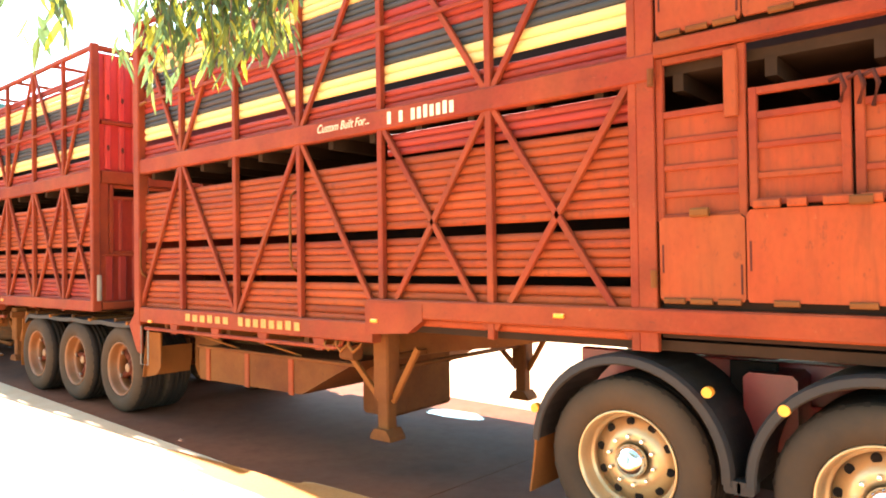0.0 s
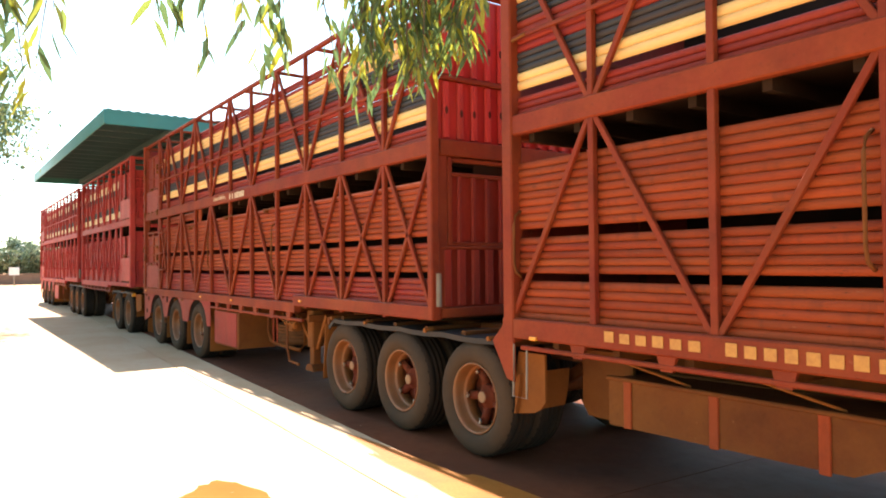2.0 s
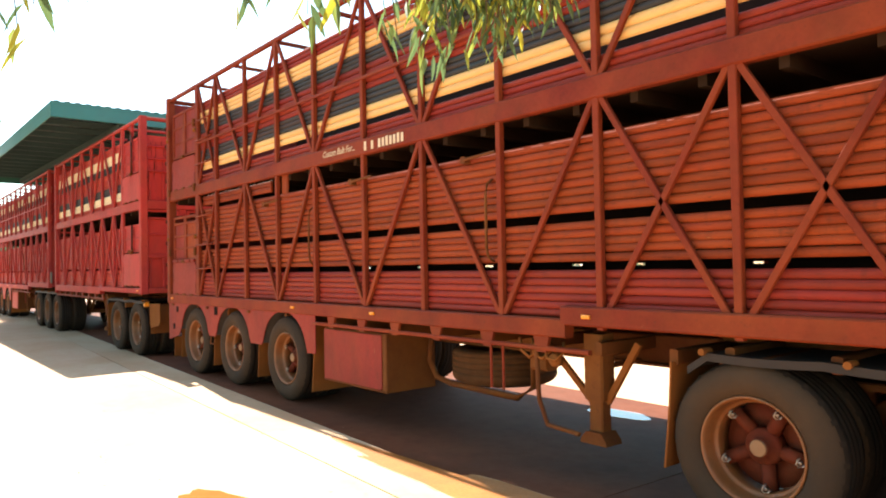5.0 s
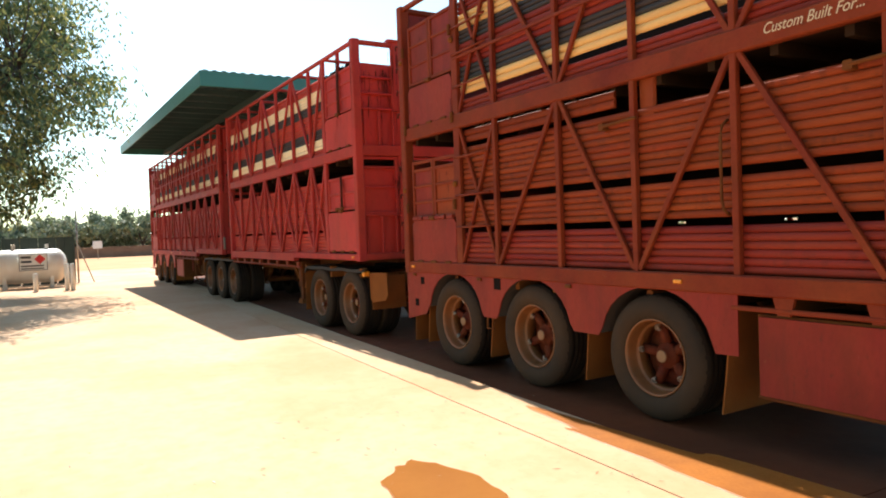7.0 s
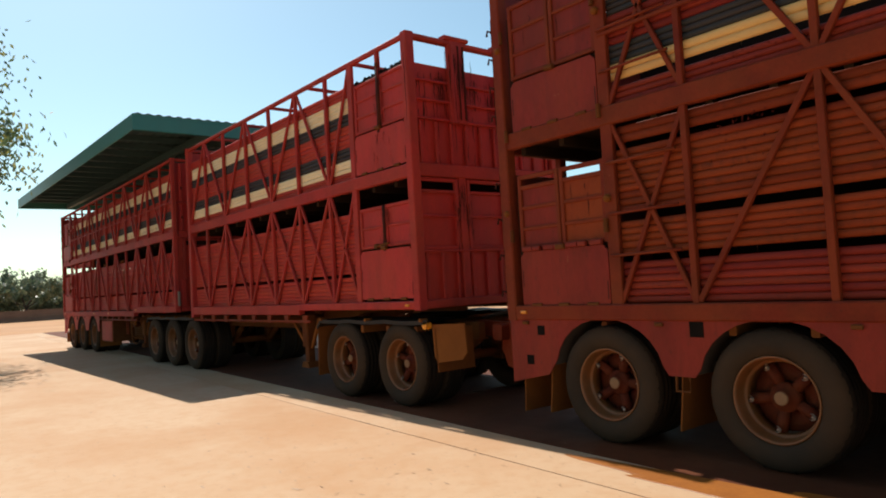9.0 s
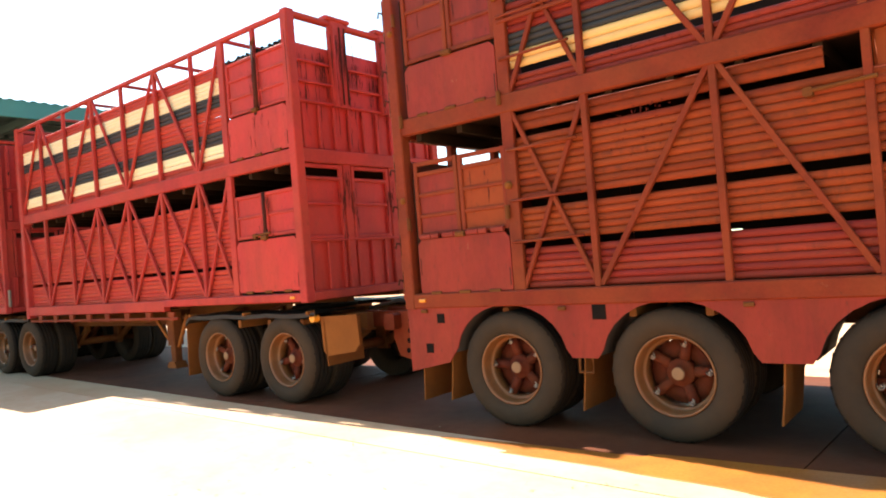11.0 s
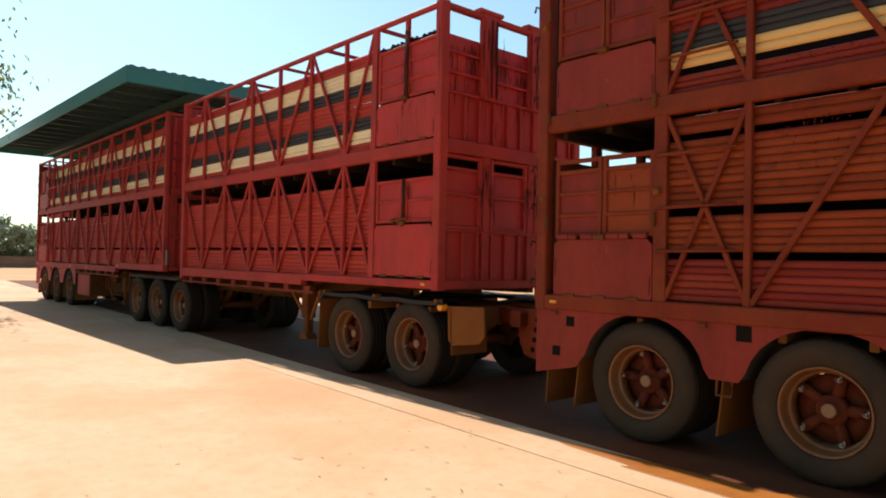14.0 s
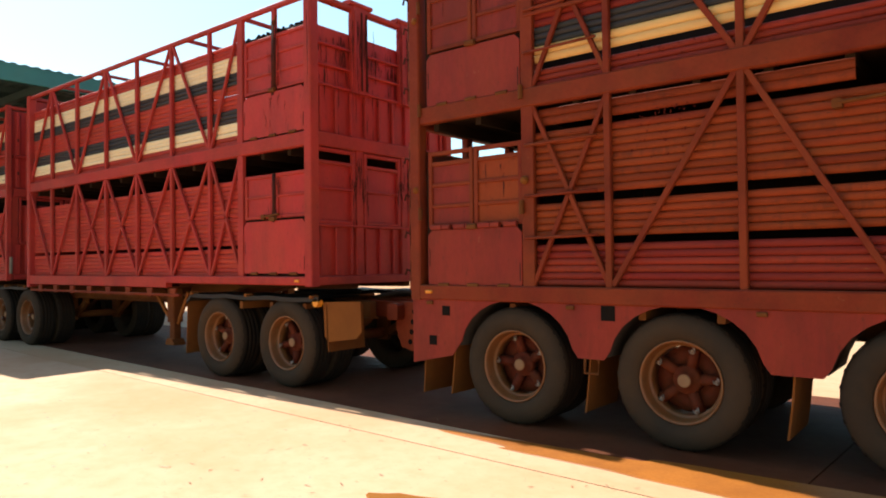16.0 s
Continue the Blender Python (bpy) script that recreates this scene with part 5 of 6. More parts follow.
tt = vpart("turntable", made(lathe, [(0.0, 0.0), (0.45, 0.0), (0.48, 0.02), (0.48, 0.06), (0.0, 0.06)], 24), M_DARK, v)
tt.matrix_local = pose(-1.2 - 1.15, 0, 1.12, 90, 0, 0)
for xc, a0, a1 in ((-1.90, 176, -2), (-0.57, 182, 0)):
    for y0, y1 in ((0.0, 0.64), (WIDE - 0.64, WIDE)):
        bm = bmesh.new()
        rows = []
        for k in range(25):
            a = radians(a0 + (a1 - a0) * k / 24)
            c, s = math.cos(a), math.sin(a)
            rows.append([bm.verts.new((xc + r * c, y, RADIUS + 0.02 + r * s)) for r, y in ((0.60, y0 + 0.0), (0.60, y1), (0.625, y1), (0.64, y0 + 0.03), (0.625, y0 - 0.005), (0.585, y0 - 0.01), (0.575, y0))])
        for ra, rb in zip(rows, rows[1:]):
            for i in range(7):
                bm.faces.new((ra[i], ra[(i + 1) % 7], rb[(i + 1) % 7], rb[i]))
        bm.faces.new(rows[0])
        bm.faces.new(rows[-1][::-1])
        vpart("wheel_guard", bm, M_BLACK, v, "black plastic wheel guard")
mudflap(v, -2.52, 0.22, 0.62, 0.02, 0.62, 0.05)
for x, z in ((-1.39, 1.00), (-1.00, 0.95), (-2.50, 0.78)):
    vpart("marker_lamp", made(tube, [(x, -0.015, z), (x, 0.03, z)], 0.03, 12), M_AMBER, v, "round amber marker lamp")
# black plate added in place of the deep shade behind the guards
vpart("inner_guard", made(box, -1.46, -1.18, 0.60, 0.64, 0.34, 1.10, 0.01), M_DARK, v, "black plate added for the shade between the drive wheels")
for x in (-1.27, -1.20):
    vpart("guard_lug", made(box, x - 0.045, x + 0.045, 0.0, 0.10, 0.47, 0.54, 0.012), M_BLACK, v)
cab = vpart("cab", made(plate, [(2.3, 0.95), (6.6, 0.80), (6.75, 1.9), (5.2, 2.25), (4.6, 3.1), (4.2, 3.85), (2.3, 3.95)], 0.12, WIDE - 0.12), M_CABRED, v, "red sleeper cab")
part("exhaust_stack", made(tube, [(2.15, 0.35, 1.0), (2.15, 0.35, 4.2)], 0.075, 12), M_CHROME, cab, "chrome exhaust stack")
for x in (5.6,):
    wheel(v, x, True, True, 30), wheel(v, x, False, True, 30)


# ---------- ground ----------
bm = bmesh.new()
R = [0, 15, 40, 90, 200, 500, 1500]
prev = None
for r in R[1:]:
    ring = [bm.verts.new((-20 + r * math.cos(2 * math.pi * k / 48), r * math.sin(2 * math.pi * k / 48), -0.02)) for k in range(48)]
    if prev:
        for k in range(48):
            bm.faces.new((prev[k], prev[(k + 1) % 48], ring[(k + 1) % 48], ring[k]))
    else:
        bm.faces.new(ring)
    prev = ring
ground = tagged(new("ground", link_mesh("ground", bm, M_DIRT)), "flat red dirt yard running out to the bush", "ground", kind="structure")

pavement = thing("pavement", (0, 0, 0), "pale concrete apron under a film of red dust", "pavement", kind="structure")
pavement.location, pavement.rotation_euler = (-9.0, -0.80, 0), (0, 0, radians(-3.1))
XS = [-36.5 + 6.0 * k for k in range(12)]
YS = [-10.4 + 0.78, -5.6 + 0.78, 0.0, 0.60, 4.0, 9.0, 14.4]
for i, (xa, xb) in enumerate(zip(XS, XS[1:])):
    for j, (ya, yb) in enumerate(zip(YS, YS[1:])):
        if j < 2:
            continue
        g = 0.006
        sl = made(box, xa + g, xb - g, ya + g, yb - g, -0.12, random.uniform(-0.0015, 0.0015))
        # the lane slabs take the colour darkened for the trailers' shade
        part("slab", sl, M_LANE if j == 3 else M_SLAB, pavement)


for ya, yb in ((YS[0], YS[2]),):       # the open apron is poured in one long strip
    for xa, xb in ((-36.5, 29.5),):
        part("slab", made(box, xa + 0.006, xb - 0.006, ya + 0.006, yb - 0.006, -0.12, 0.0005), M_SLAB, pavement)


def pool(name, cx, cy, rx, ry, z, material, label, category, seed, wob=0.25, turn=0.0, n=56):
    """An irregular flat pool lying on the slabs."""
    bm = bmesh.new()
    rim, low = [], []
    for k in range(n):
        a = 2 * math.pi * k / n
        q = 1 + wob * noise.noise(Vector((math.cos(a) * 1.3 + seed, math.sin(a) * 1.3, seed * 0.7))) + 0.5 * wob * noise.noise(Vector((math.cos(a) * 4 + seed, math.sin(a) * 4, 1.0)))
        x, y = rx * q * math.cos(a), ry * q * math.sin(a)
        x, y = x * math.cos(turn) - y * math.sin(turn), x * math.sin(turn) + y * math.cos(turn)
        rim.append(bm.verts.new((x, y, 0.0)))
        low.append(bm.verts.new((x * 1.03, y * 1.03, -0.004)))
    bm.faces.new(rim)
    for k in range(n):
        bm.faces.new((rim[k], low[k], low[(k + 1) % n], rim[(k + 1) % n]))
    ob = new(name, link_mesh(name, bm, material))
    ob.location = (cx, cy, z)
    return tagged(ob, label, category)


pool("puddle", -4.76, -2.15, 0.72, 0.31, 0.007, M_WATER, "shallow muddy orange puddle on the concrete", "puddle", 3.1, 0.22, 0.0)
pool("wet_patch", -2.0, -0.60, 3.75, 0.31, 0.006, M_WET, "wet red mud stain along the wheel line", "puddle", 7.4, 0.30, -0.01, 90)
pool("puddle", -5.0, 2.25, 0.38, 0.17, 0.007, M_WATER, "thin puddle of wash water beyond the lane", "puddle", 5.3, 0.2, 0.0)
# leaf litter and twigs blown over the apron
bm = bmesh.new()
rng = random.Random(11)
for k in range(420):
    x, y = rng.uniform(-24, -2.2), rng.uniform(-7.5, -0.9)
    if rng.random() < 0.5:
        x, y = -7.3 + rng.gauss(0, 2.2), -1.8 + rng.gauss(0, 0.8)
    elif rng.random() < 0.25:
        x = rng.uniform(-14, -3)
        y = -0.80 - 0.054 * (x + 9.0) + rng.gauss(0, 0.02)
    s, a = rng.uniform(0.008, 0.036), rng.uniform(0, 6.28)
    c_, s_ = math.cos(a), math.sin(a)
    vs = [bm.verts.new((x + c_ * u - s_ * w, y + s_ * u + c_ * w, 0.004 + h)) for u, w, h in ((-s, 0, 0), (0, -s * 0.16, 0.004), (s, 0, 0.006), (0, s * 0.16, 0.003))]
    bm.faces.new(vs)
litter = tagged(new("leaf_litter", link_mesh("leaf_litter", bm, M_LITTER)), "scattered dry leaves and bark on the concrete", "leaf litter", kind="stuff")

# ---------- canopy roof ----------
canopy = thing("canopy", (-24.2, 3.0, 0.225), "flat steel canopy roof with green fascia over the truck lane", "canopy")


def cpart(name, bm, material, label=""):
    ob = part(name, bm, material, canopy, label)
    ob.location = (24.2, -3.0, 0)
    return ob


canopy.rotation_euler = (0, 0.0135, 0)      # the roof falls slightly towards the apron
CX0, CX1, CY0, CY1 = -31.6, -16.70, -0.98, 7.2
bm = bmesh.new()
nx = int((CX1 - CX0) / 0.05)
nyc = int((CY1 - CY0) / 0.05)
rows = []
for j in range(nyc + 1):      # ribbed roof sheet, its ribs running along the lane
    y = CY0 + (CY1 - CY0) * j / nyc
    z = 5.045 + (0.022 if j % 4 in (1, 2) else 0.0)
    rows.append([bm.verts.new((x, y, z)) for x in (CX0 - 0.05, CX1 + 0.05)] + [bm.verts.new((x, y, z - 0.006)) for x in (CX0 - 0.05, CX1 + 0.05)])
for a, b in zip(rows, rows[1:]):
    bm.faces.new((a[0], a[1], b[1], b[0]))
    bm.faces.new((a[2], b[2], b[3], a[3]))
    bm.faces.new((a[1], a[3], b[3], b[1]))
    bm.faces.new((a[0], b[0], b[2], a[2]))
cpart("roof_sheet", bm, M_ROOFIN, "ribbed zinc roof sheeting")
for x in [CX0 + 0.5 + 0.96 * k for k in range(15)]:
    cpart("purlin", made(box, x - 0.03, x + 0.03, CY0 + 0.03, CY1 - 0.03, 4.90, 5.03, 0.008), M_ROOFIN)
for y in (CY0 + 1.6, CY0 + 6.5):
    cpart("rafter", made(box, CX0 + 0.03, CX1 - 0.03, y - 0.06, y + 0.06, 4.74, 4.90, 0.01), M_ROOFIN)
for nm, a in (("fascia", (CX0, CX1, CY0 - 0.03, CY0, 4.72, 5.05)), ("fascia", (CX0, CX1, CY1, CY1 + 0.03, 4.72, 5.05)),
              ("fascia", (CX1, CX1 + 0.03, CY0 - 0.03, CY1 + 0.03, 4.72, 5.05)), ("fascia", (CX0 - 0.03, CX0, CY0 - 0.03, CY1 + 0.03, 4.72, 5.05))):
    cpart(nm, made(box, *a, 0.008), M_GREEN, "green folded-metal fascia")
for x in (CX0 + 0.6, CX0 + 6.72, CX1 - 0.61):
    for y in (CY0 + 6.5,):
        p_ = cpart("column", made(box, x - 0.09, x + 0.09, y - 0.09, y + 0.09, -0.3, 4.72, 0.02), M_GREEN, "square green steel column")
        part("base_plate", made(box, x - 0.18, x + 0.18, y - 0.18, y + 0.18, -0.29, -0.05), M_GREEN, p_)

# ---------- gas tank ----------
tank = thing("gas_tank", (-31.2, -4.35, 0), "white horizontal gas tank with warning plate beside the fence", "gas tank")
bm = bmesh.new()
prof = []
for k in range(9):
    a = math.pi / 2 * k / 8
    prof.append((0.62 * math.sin(a), -0.92 - 0.36 * math.cos(a)))
prof += [(0.625, -0.30), (0.62, 0.30)]
for k in range(9):
    a = math.pi / 2 * (1 - k / 8)
    prof.append((0.62 * math.sin(a), 0.92 + 0.36 * math.cos(a)))
lathe(bm, [(max(r, 0.002), y) for r, y in prof], 36)
shell = part("shell", bm, M_TANK, tank, "white enamelled tank shell", True)
shell.location = (0, 0, 0.80)
for y in (-0.75, 0.75):
    part("saddle", made(plate, [(-0.45, 0.0), (0.45, 0.0), (0.5, 0.55), (-0.5, 0.55)], y - 0.06, y + 0.06), M_TANK, tank)
for y in (-0.45, 0.62):
    part("valve", made(tube, [(0.0, y, 1.38), (0.0, y, 1.60)], 0.06, 10), M_TANK, tank)
for y in (-0.5, -0.42):
    part("vent_pipe", made(tube, [(0.05, y, 1.38), (0.05, y, 1.55), (0.1, y, 1.62)], 0.018), M_STEEL, tank)
pl = part("warning_plate", made(box, 0.63, 0.645, -0.28, 0.62, 0.66, 1.26), M_SIGN, tank, "white warning plate with red diamond")
dm = bmesh.new()
vs = [dm.verts.new(p) for p in ((0.650, 0.38, 0.88), (0.650, 0.56, 1.06), (0.650, 0.38, 1.24), (0.650, 0.20, 1.06))]
dm.faces.new(vs)
ws = [dm.verts.new((0.646, p.co.y, p.co.z)) for p in vs]
dm.faces.new(ws[::-1])
for k in range(4):
    dm.faces.new((vs[k], ws[k], ws[(k + 1) % 4], vs[(k + 1) % 4]))
part("red_diamond", dm, M_SIGN_RED, pl)
for z0, z1, y0, y1 in ((1.10, 1.18, -0.22, 0.10), (0.94, 1.02, -0.22, 0.12), (0.80, 0.85, -0.22, 0.5), (0.71, 0.75, -0.22, 0.5)):
    part("text_bar", made(box, 0.646, 0.650, y0, y1, z0, z1), M_SIGN_INK, pl)
for z0, z1, y0, y1 in ((0.66, 0.68, -0.28, 0.62), (1.24, 1.26, -0.28, 0.62), (0.68, 1.24, -0.28, -0.26), (0.68, 1.24, 0.60, 0.62)):
    part("plate_border", made(box, 0.646, 0.649, y0, y1, z0, z1), M_SIGN_INK, pl)
for x, y in ((-28.6, -5.25), (-28.45, -4.15), (-28.3, -3.22), (-28.15, -3.05)):
    b = thing("bollard", (x, y, 0), "short white steel bollard guarding the gas tank", "bollard", "bollards round the tank")
    h = 0.62 if y < -3.5 else 0.92
    part("bollard_pipe", made(tube, [(0, 0, -0.02), (0, 0, h - 0.04), (0, 0, h)], [0.075, 0.075, 0.05], 14), M_TANK, b, smooth=True)

# ---------- fence behind the tank ----------
fence = thing("fence", (-33.2, -2.75, 0), "dark green sheet-metal fence along the yard", "fence", kind="structure")
for k in range(16):
    y1 = -0.62 * k
    part("fence_sheet", made(box, -0.015, 0.015, y1 - 0.60, y1, 0.0, 1.86, 0.004), M_FENCE, fence)
    part("fence_rib", made(box, 0.015, 0.035, y1 - 0.32, y1 - 0.28, 0.0, 1.86, 0.005), M_FENCE, fence)
for k in range(5):
    part("fence_post", made(box, -0.05, 0.05, -2.4 * k - 0.03, -2.4 * k + 0.05, -0.02, 1.95, 0.01), M_FENCE, fence)
pole = thing("pipe_pole", (-33.0, -2.62, 0), "thin grey pipe pole at the end of the fence", "pole")
part("pipe", made(tube, [(0, 0, -0.02), (0, 0, 2.9)], 0.035, 10), M_STEEL, pole, smooth=True)
part("stay", made(tube, [(0.02, 0, 1.6), (0.3, 0.55, -0.02)], 0.02, 8), M_STEEL, pole)

# ---------- trees ----------
def leaf(bm, p, length, width, rng, droop=0.5):
    """One narrow leaf of two folded halves, hanging from p."""
    a = rng.uniform(0, 2 * math.pi)
    d = Vector((math.cos(a) * (1 - droop), math.sin(a) * (1 - droop), -droop + rng.uniform(-0.3, 0.3))).normalized()
    side = d.cross(Vector((rng.uniform(-1, 1), rng.uniform(-1, 1), rng.uniform(-1, 1)))).normalized() * width * 0.5
    m = p + d * length * 0.45
    v0, v1, v2, v3 = (bm.verts.new(q) for q in (p, m + side, p + d * length, m - side))
    bm.faces.new((v0, v1, v2, v3))


def grow(wood, tips, p, d, length, r, depth, rng, bend=0.35, split=(2, 3)):
    pts, rad = [p], [r]
    q, e = p.copy(), d.copy()
    n = 4
    for k in range(n):
        e = (e + Vector((rng.uniform(-1, 1), rng.uniform(-1, 1), rng.uniform(-0.5, 0.7))) * bend * 0.5).normalized()
        q = q + e * (length / n)
        pts.append(q.copy())
        rad.append(r * (1 - 0.45 * (k + 1) / n))
        if depth <= 1:
            tips.append((q.copy(), e.copy()))
    tube(wood, pts, rad, 8 if r > 0.06 else 5)
    if depth > 0:
        for k in range(rng.randint(*split)):
            f = (e + Vector((rng.uniform(-1, 1), rng.uniform(-1, 1), rng.uniform(-0.6, 0.6))) * 0.9).normalized()
            grow(wood, tips, pts[rng.choice((2, 3, 4))], f, length * rng.uniform(0.6, 0.85), rad[-1] * 0.8, depth - 1, rng, bend, split)


def tree(name, place, height, trunk_r, spread, seed, leaves, leaf_size, label, depth=4, leaf_m=None, bole=0.28, parts_mesh=None):
    rng = random.Random(seed)
    t = thing(name, place, label, "tree")
    wood, crown = bmesh.new(), bmesh.new()
    tips = []
    hb = height * bole
    tube(wood, [(0, 0, -0.1), (0, 0, 0.15), (0.02, 0, hb * 0.5), (0.0, 0.03, hb)], [trunk_r * 1.25, trunk_r * 1.05, trunk_r, trunk_r * 0.82], 18)
    nl = 7
    for k in range(nl):
        a = 2 * math.pi * k / nl + rng.uniform(-0.3, 0.3)
        up = rng.uniform(0.35, 1.5)
        d = Vector((math.cos(a) * spread, math.sin(a) * spread, up)).normalized()
        grow(wood, tips, Vector((0, 0, hb * rng.uniform(0.85, 1.0))), d, height * 0.30, trunk_r * 0.42, depth - 1, rng)
    per = max(1, leaves // max(1, len(tips)))
    for p, e in tips:
        for k in range(per):
            q = p + Vector((rng.gauss(0, 1), rng.gauss(0, 1), rng.gauss(0, 0.8))) * height * 0.035
            leaf(crown, q, leaf_size * rng.uniform(0.7, 1.3), leaf_size * 0.42, rng)
    part("trunk", wood, M_BARK, t, "", True)
    part("crown", crown, leaf_m or M_LEAF, t)
    return t


def shade_tree(place, label, seed, trunk_r, crown_c, crown_r, clumps, per, leaf_size, hb):
    """A thick-boled tree whose limbs run out to many separate clumps of leaves."""
    rng = random.Random(seed)
    t = thing("tree", place, label, "tree")
    wood, crown = bmesh.new(), bmesh.new()
    tube(wood, [(0, 0, -0.1), (0, 0, 0.2), (0.03, 0, hb * 0.5), (0.0, 0.05, hb * 0.85), (0.05, 0.1, hb * 1.1)], [trunk_r * 1.2, trunk_r * 1.05, trunk_r, trunk_r * 0.85, trunk_r * 0.5], 20)
    limbs = []
    for k in range(11):
        a = 2 * math.pi * k / 11 + rng.uniform(-0.25, 0.25)
        e = rng.uniform(-0.15, 1.2)
        end = Vector((crown_c[0] + crown_r[0] * 0.72 * math.cos(a) * math.cos(e), crown_c[1] + crown_r[1] * 0.72 * math.sin(a) * math.cos(e), crown_c[2] + crown_r[2] * 0.72 * math.sin(e)))
        p0 = Vector((0, 0, hb * rng.uniform(0.8, 1.05)))
        pts = [p0]
        for q in range(1, 7):
            u = q / 6
            pts.append(p0.lerp(end, u) + Vector((rng.gauss(0, 0.22), rng.gauss(0, 0.22), 0.9 * math.sin(math.pi * u) * 0.6 + rng.gauss(0, 0.12))))
        rad = [trunk_r * (0.34 - 0.28 * q / 6) for q in range(7)]
        tube(wood, pts, rad, 9)
        limbs += pts[2:]
    for k in range(clumps):
        d = Vector((rng.gauss(0, 1), rng.gauss(0, 1), rng.gauss(0, 1))).normalized() * rng.uniform(0.45, 1.0) ** 0.6
        c = Vector((crown_c[0] + d.x * crown_r[0], crown_c[1] + d.y * crown_r[1], crown_c[2] + d.z * crown_r[2]))
        near = min(limbs, key=lambda q: (q - c).length)
        mid = near.lerp(c, 0.5) + Vector((rng.gauss(0, 0.15), rng.gauss(0, 0.15), 0.15))
        tube(wood, [near, mid, c], [0.035, 0.02, 0.008], 5)
        sx = rng.uniform(0.22, 0.52)
        for q in range(per):
            p = c + Vector((rng.gauss(0, sx), rng.gauss(0, sx), rng.gauss(-0.1, sx * 0.62)))
            leaf(crown, p, leaf_size * rng.uniform(0.7, 1.4), leaf_size * 0.5, rng, 0.55)
    part("trunk", wood, M_BARK, t, "", True)
    part("crown", crown, M_LEAF, t)
    return t


big_tree = shade_tree((-26.6, -6.5, 0), "broad shade tree with a thick bare trunk and fine olive leaves", 21, 0.78, (0, 0.1, 6.9), (5.3, 4.8, 4.5), 420, 110, 0.17, 3.0)
hy = thing("hydrant_sign", (-25.80, -6.33, 0), "small round red sign with white centre on the tree trunk", "sign")
part("disc", made(lathe, [(0.0, 0.0), (0.19, 0.0), (0.19, 0.02), (0.0, 0.02)], 20), M_SIGN_RED, hy).matrix_local = pose(0.03, 0, 0.95, 0, 0, 90)
part("centre", made(lathe, [(0.0, 0.0), (0.09, 0.0), (0.09, 0.008), (0.0, 0.008)], 16), M_SIGN, hy).matrix_local = pose(0.045, 0, 0.95, 0, 0, 90)

# distant bush trees, three builds copied about
protos = []
for k, (h, sp) in enumerate(((5.5, 1.0), (4.2, 1.3), (7.0, 0.8))):
    protos.append(tree("tree", (-95 - 6 * k, 3 + 7 * k, 0), h, 0.13, sp, 60 + k, 2600, 0.42, "distant dark green bush tree at the edge of the yard", 3, M_LEAF_FAR, 0.16))
    protos[-1]["group"] = "distant bush trees"
rng = random.Random(5)
for k in range(70):
    a = rng.uniform(-0.62, 0.5) if k % 2 else rng.uniform(-0.12, 0.16)
    r = rng.uniform(84, 125)
    x, y = -r * math.cos(a), r * math.sin(a)
    if abs(y) < 3.5 and x > -75:
        y = 6
    s = rng.uniform(0.7, 1.25)
    m = pose(x, y, -0.02, 0, 0, rng.uniform(0, 360))
    c = copy_thing(protos[k % 3], m)
    c.scale = (s, s, s)
# shade trees beyond the fence
for x, y, h, sd in ((-40, -9.5, 5.5, 81), (-38, -14.5, 7.5, 82), (-44, -5.8, 4.0, 83), (-36.5, -20, 9.0, 84)):
    tree("tree", (x, y, 0), h, 0.18, 1.2, sd, 6000, 0.28, "leafy shade tree beyond the fence", 3, M_LEAF_FAR, 0.2)

# far bush line closing the horizon
bm = bmesh.new()
rng = random.Random(8)
for k in range(9000):
    a = rng.uniform(0, 2 * math.pi)
    r = rng.uniform(150, 260)
    h = 3.2 + 1.8 * noise.noise(Vector((math.cos(a) * 9, math.sin(a) * 9, 0)))
    p = Vector((-20 + r * math.cos(a), r * math.sin(a), rng.uniform(0, 1) ** 1.4 * h))
    leaf(bm, p, 1.6, 1.1, rng, 0.3)
bush = tagged(new("bush_line", link_mesh("bush_line", bm, M_LEAF_FAR)), "low grey-green scrub along the horizon", "bush", kind="stuff")

# wire fence and signs at the far side of the yard
wf = thing("wire_fence", (-80, 0, 0), "low rusty rail fence across the far side of the yard", "fence")
for k in range(22):
    part("fence_post", made(box, -0.05, 0.05, -33 + 3.0 * k, -32.9 + 3.0 * k, -0.02, 1.15, 0.01), M_RAIL, wf)
for z in (0.35, 0.7, 1.05):
    part("fence_rail", made(box, -0.03, 0.03, -33, 30, z - 0.04, z + 0.04, 0.01), M_RAIL, wf)
for k in range(21):
    part("fence_panel", made(box, -0.02, 0.02, -32.9 + 3.0 * k, -30.0 + 3.0 * k, 0.0, 1.0, 0.004), M_RAIL, wf)
for x, y in ((-74, 1.2), (-70, 9.4)):
    sg = thing("small_sign", (x, y, 0), "small white sign board on a post", "sign")
    part("post", made(tube, [(0, 0, -0.02), (0, 0, 1.7)], 0.04, 8), M_STEEL, sg)
    part("board", made(box, 0.04, 0.06, -0.4, 0.4, 1.0, 1.7, 0.005), M_SIGN, sg)

# ---------- overhanging branch ----------
hang = thing("overhanging_tree", (3.6, -7.4, 0), "tree with hanging branches of narrow yellow-green leaves over the apron, its unseen crown added as shade", "tree")
wood, leaves = bmesh.new(), bmesh.new()
rng = random.Random(33)
HX, HY = 3.6, -7.4


def hv(x, y, z):
    return Vector((x - HX, y - HY, z))


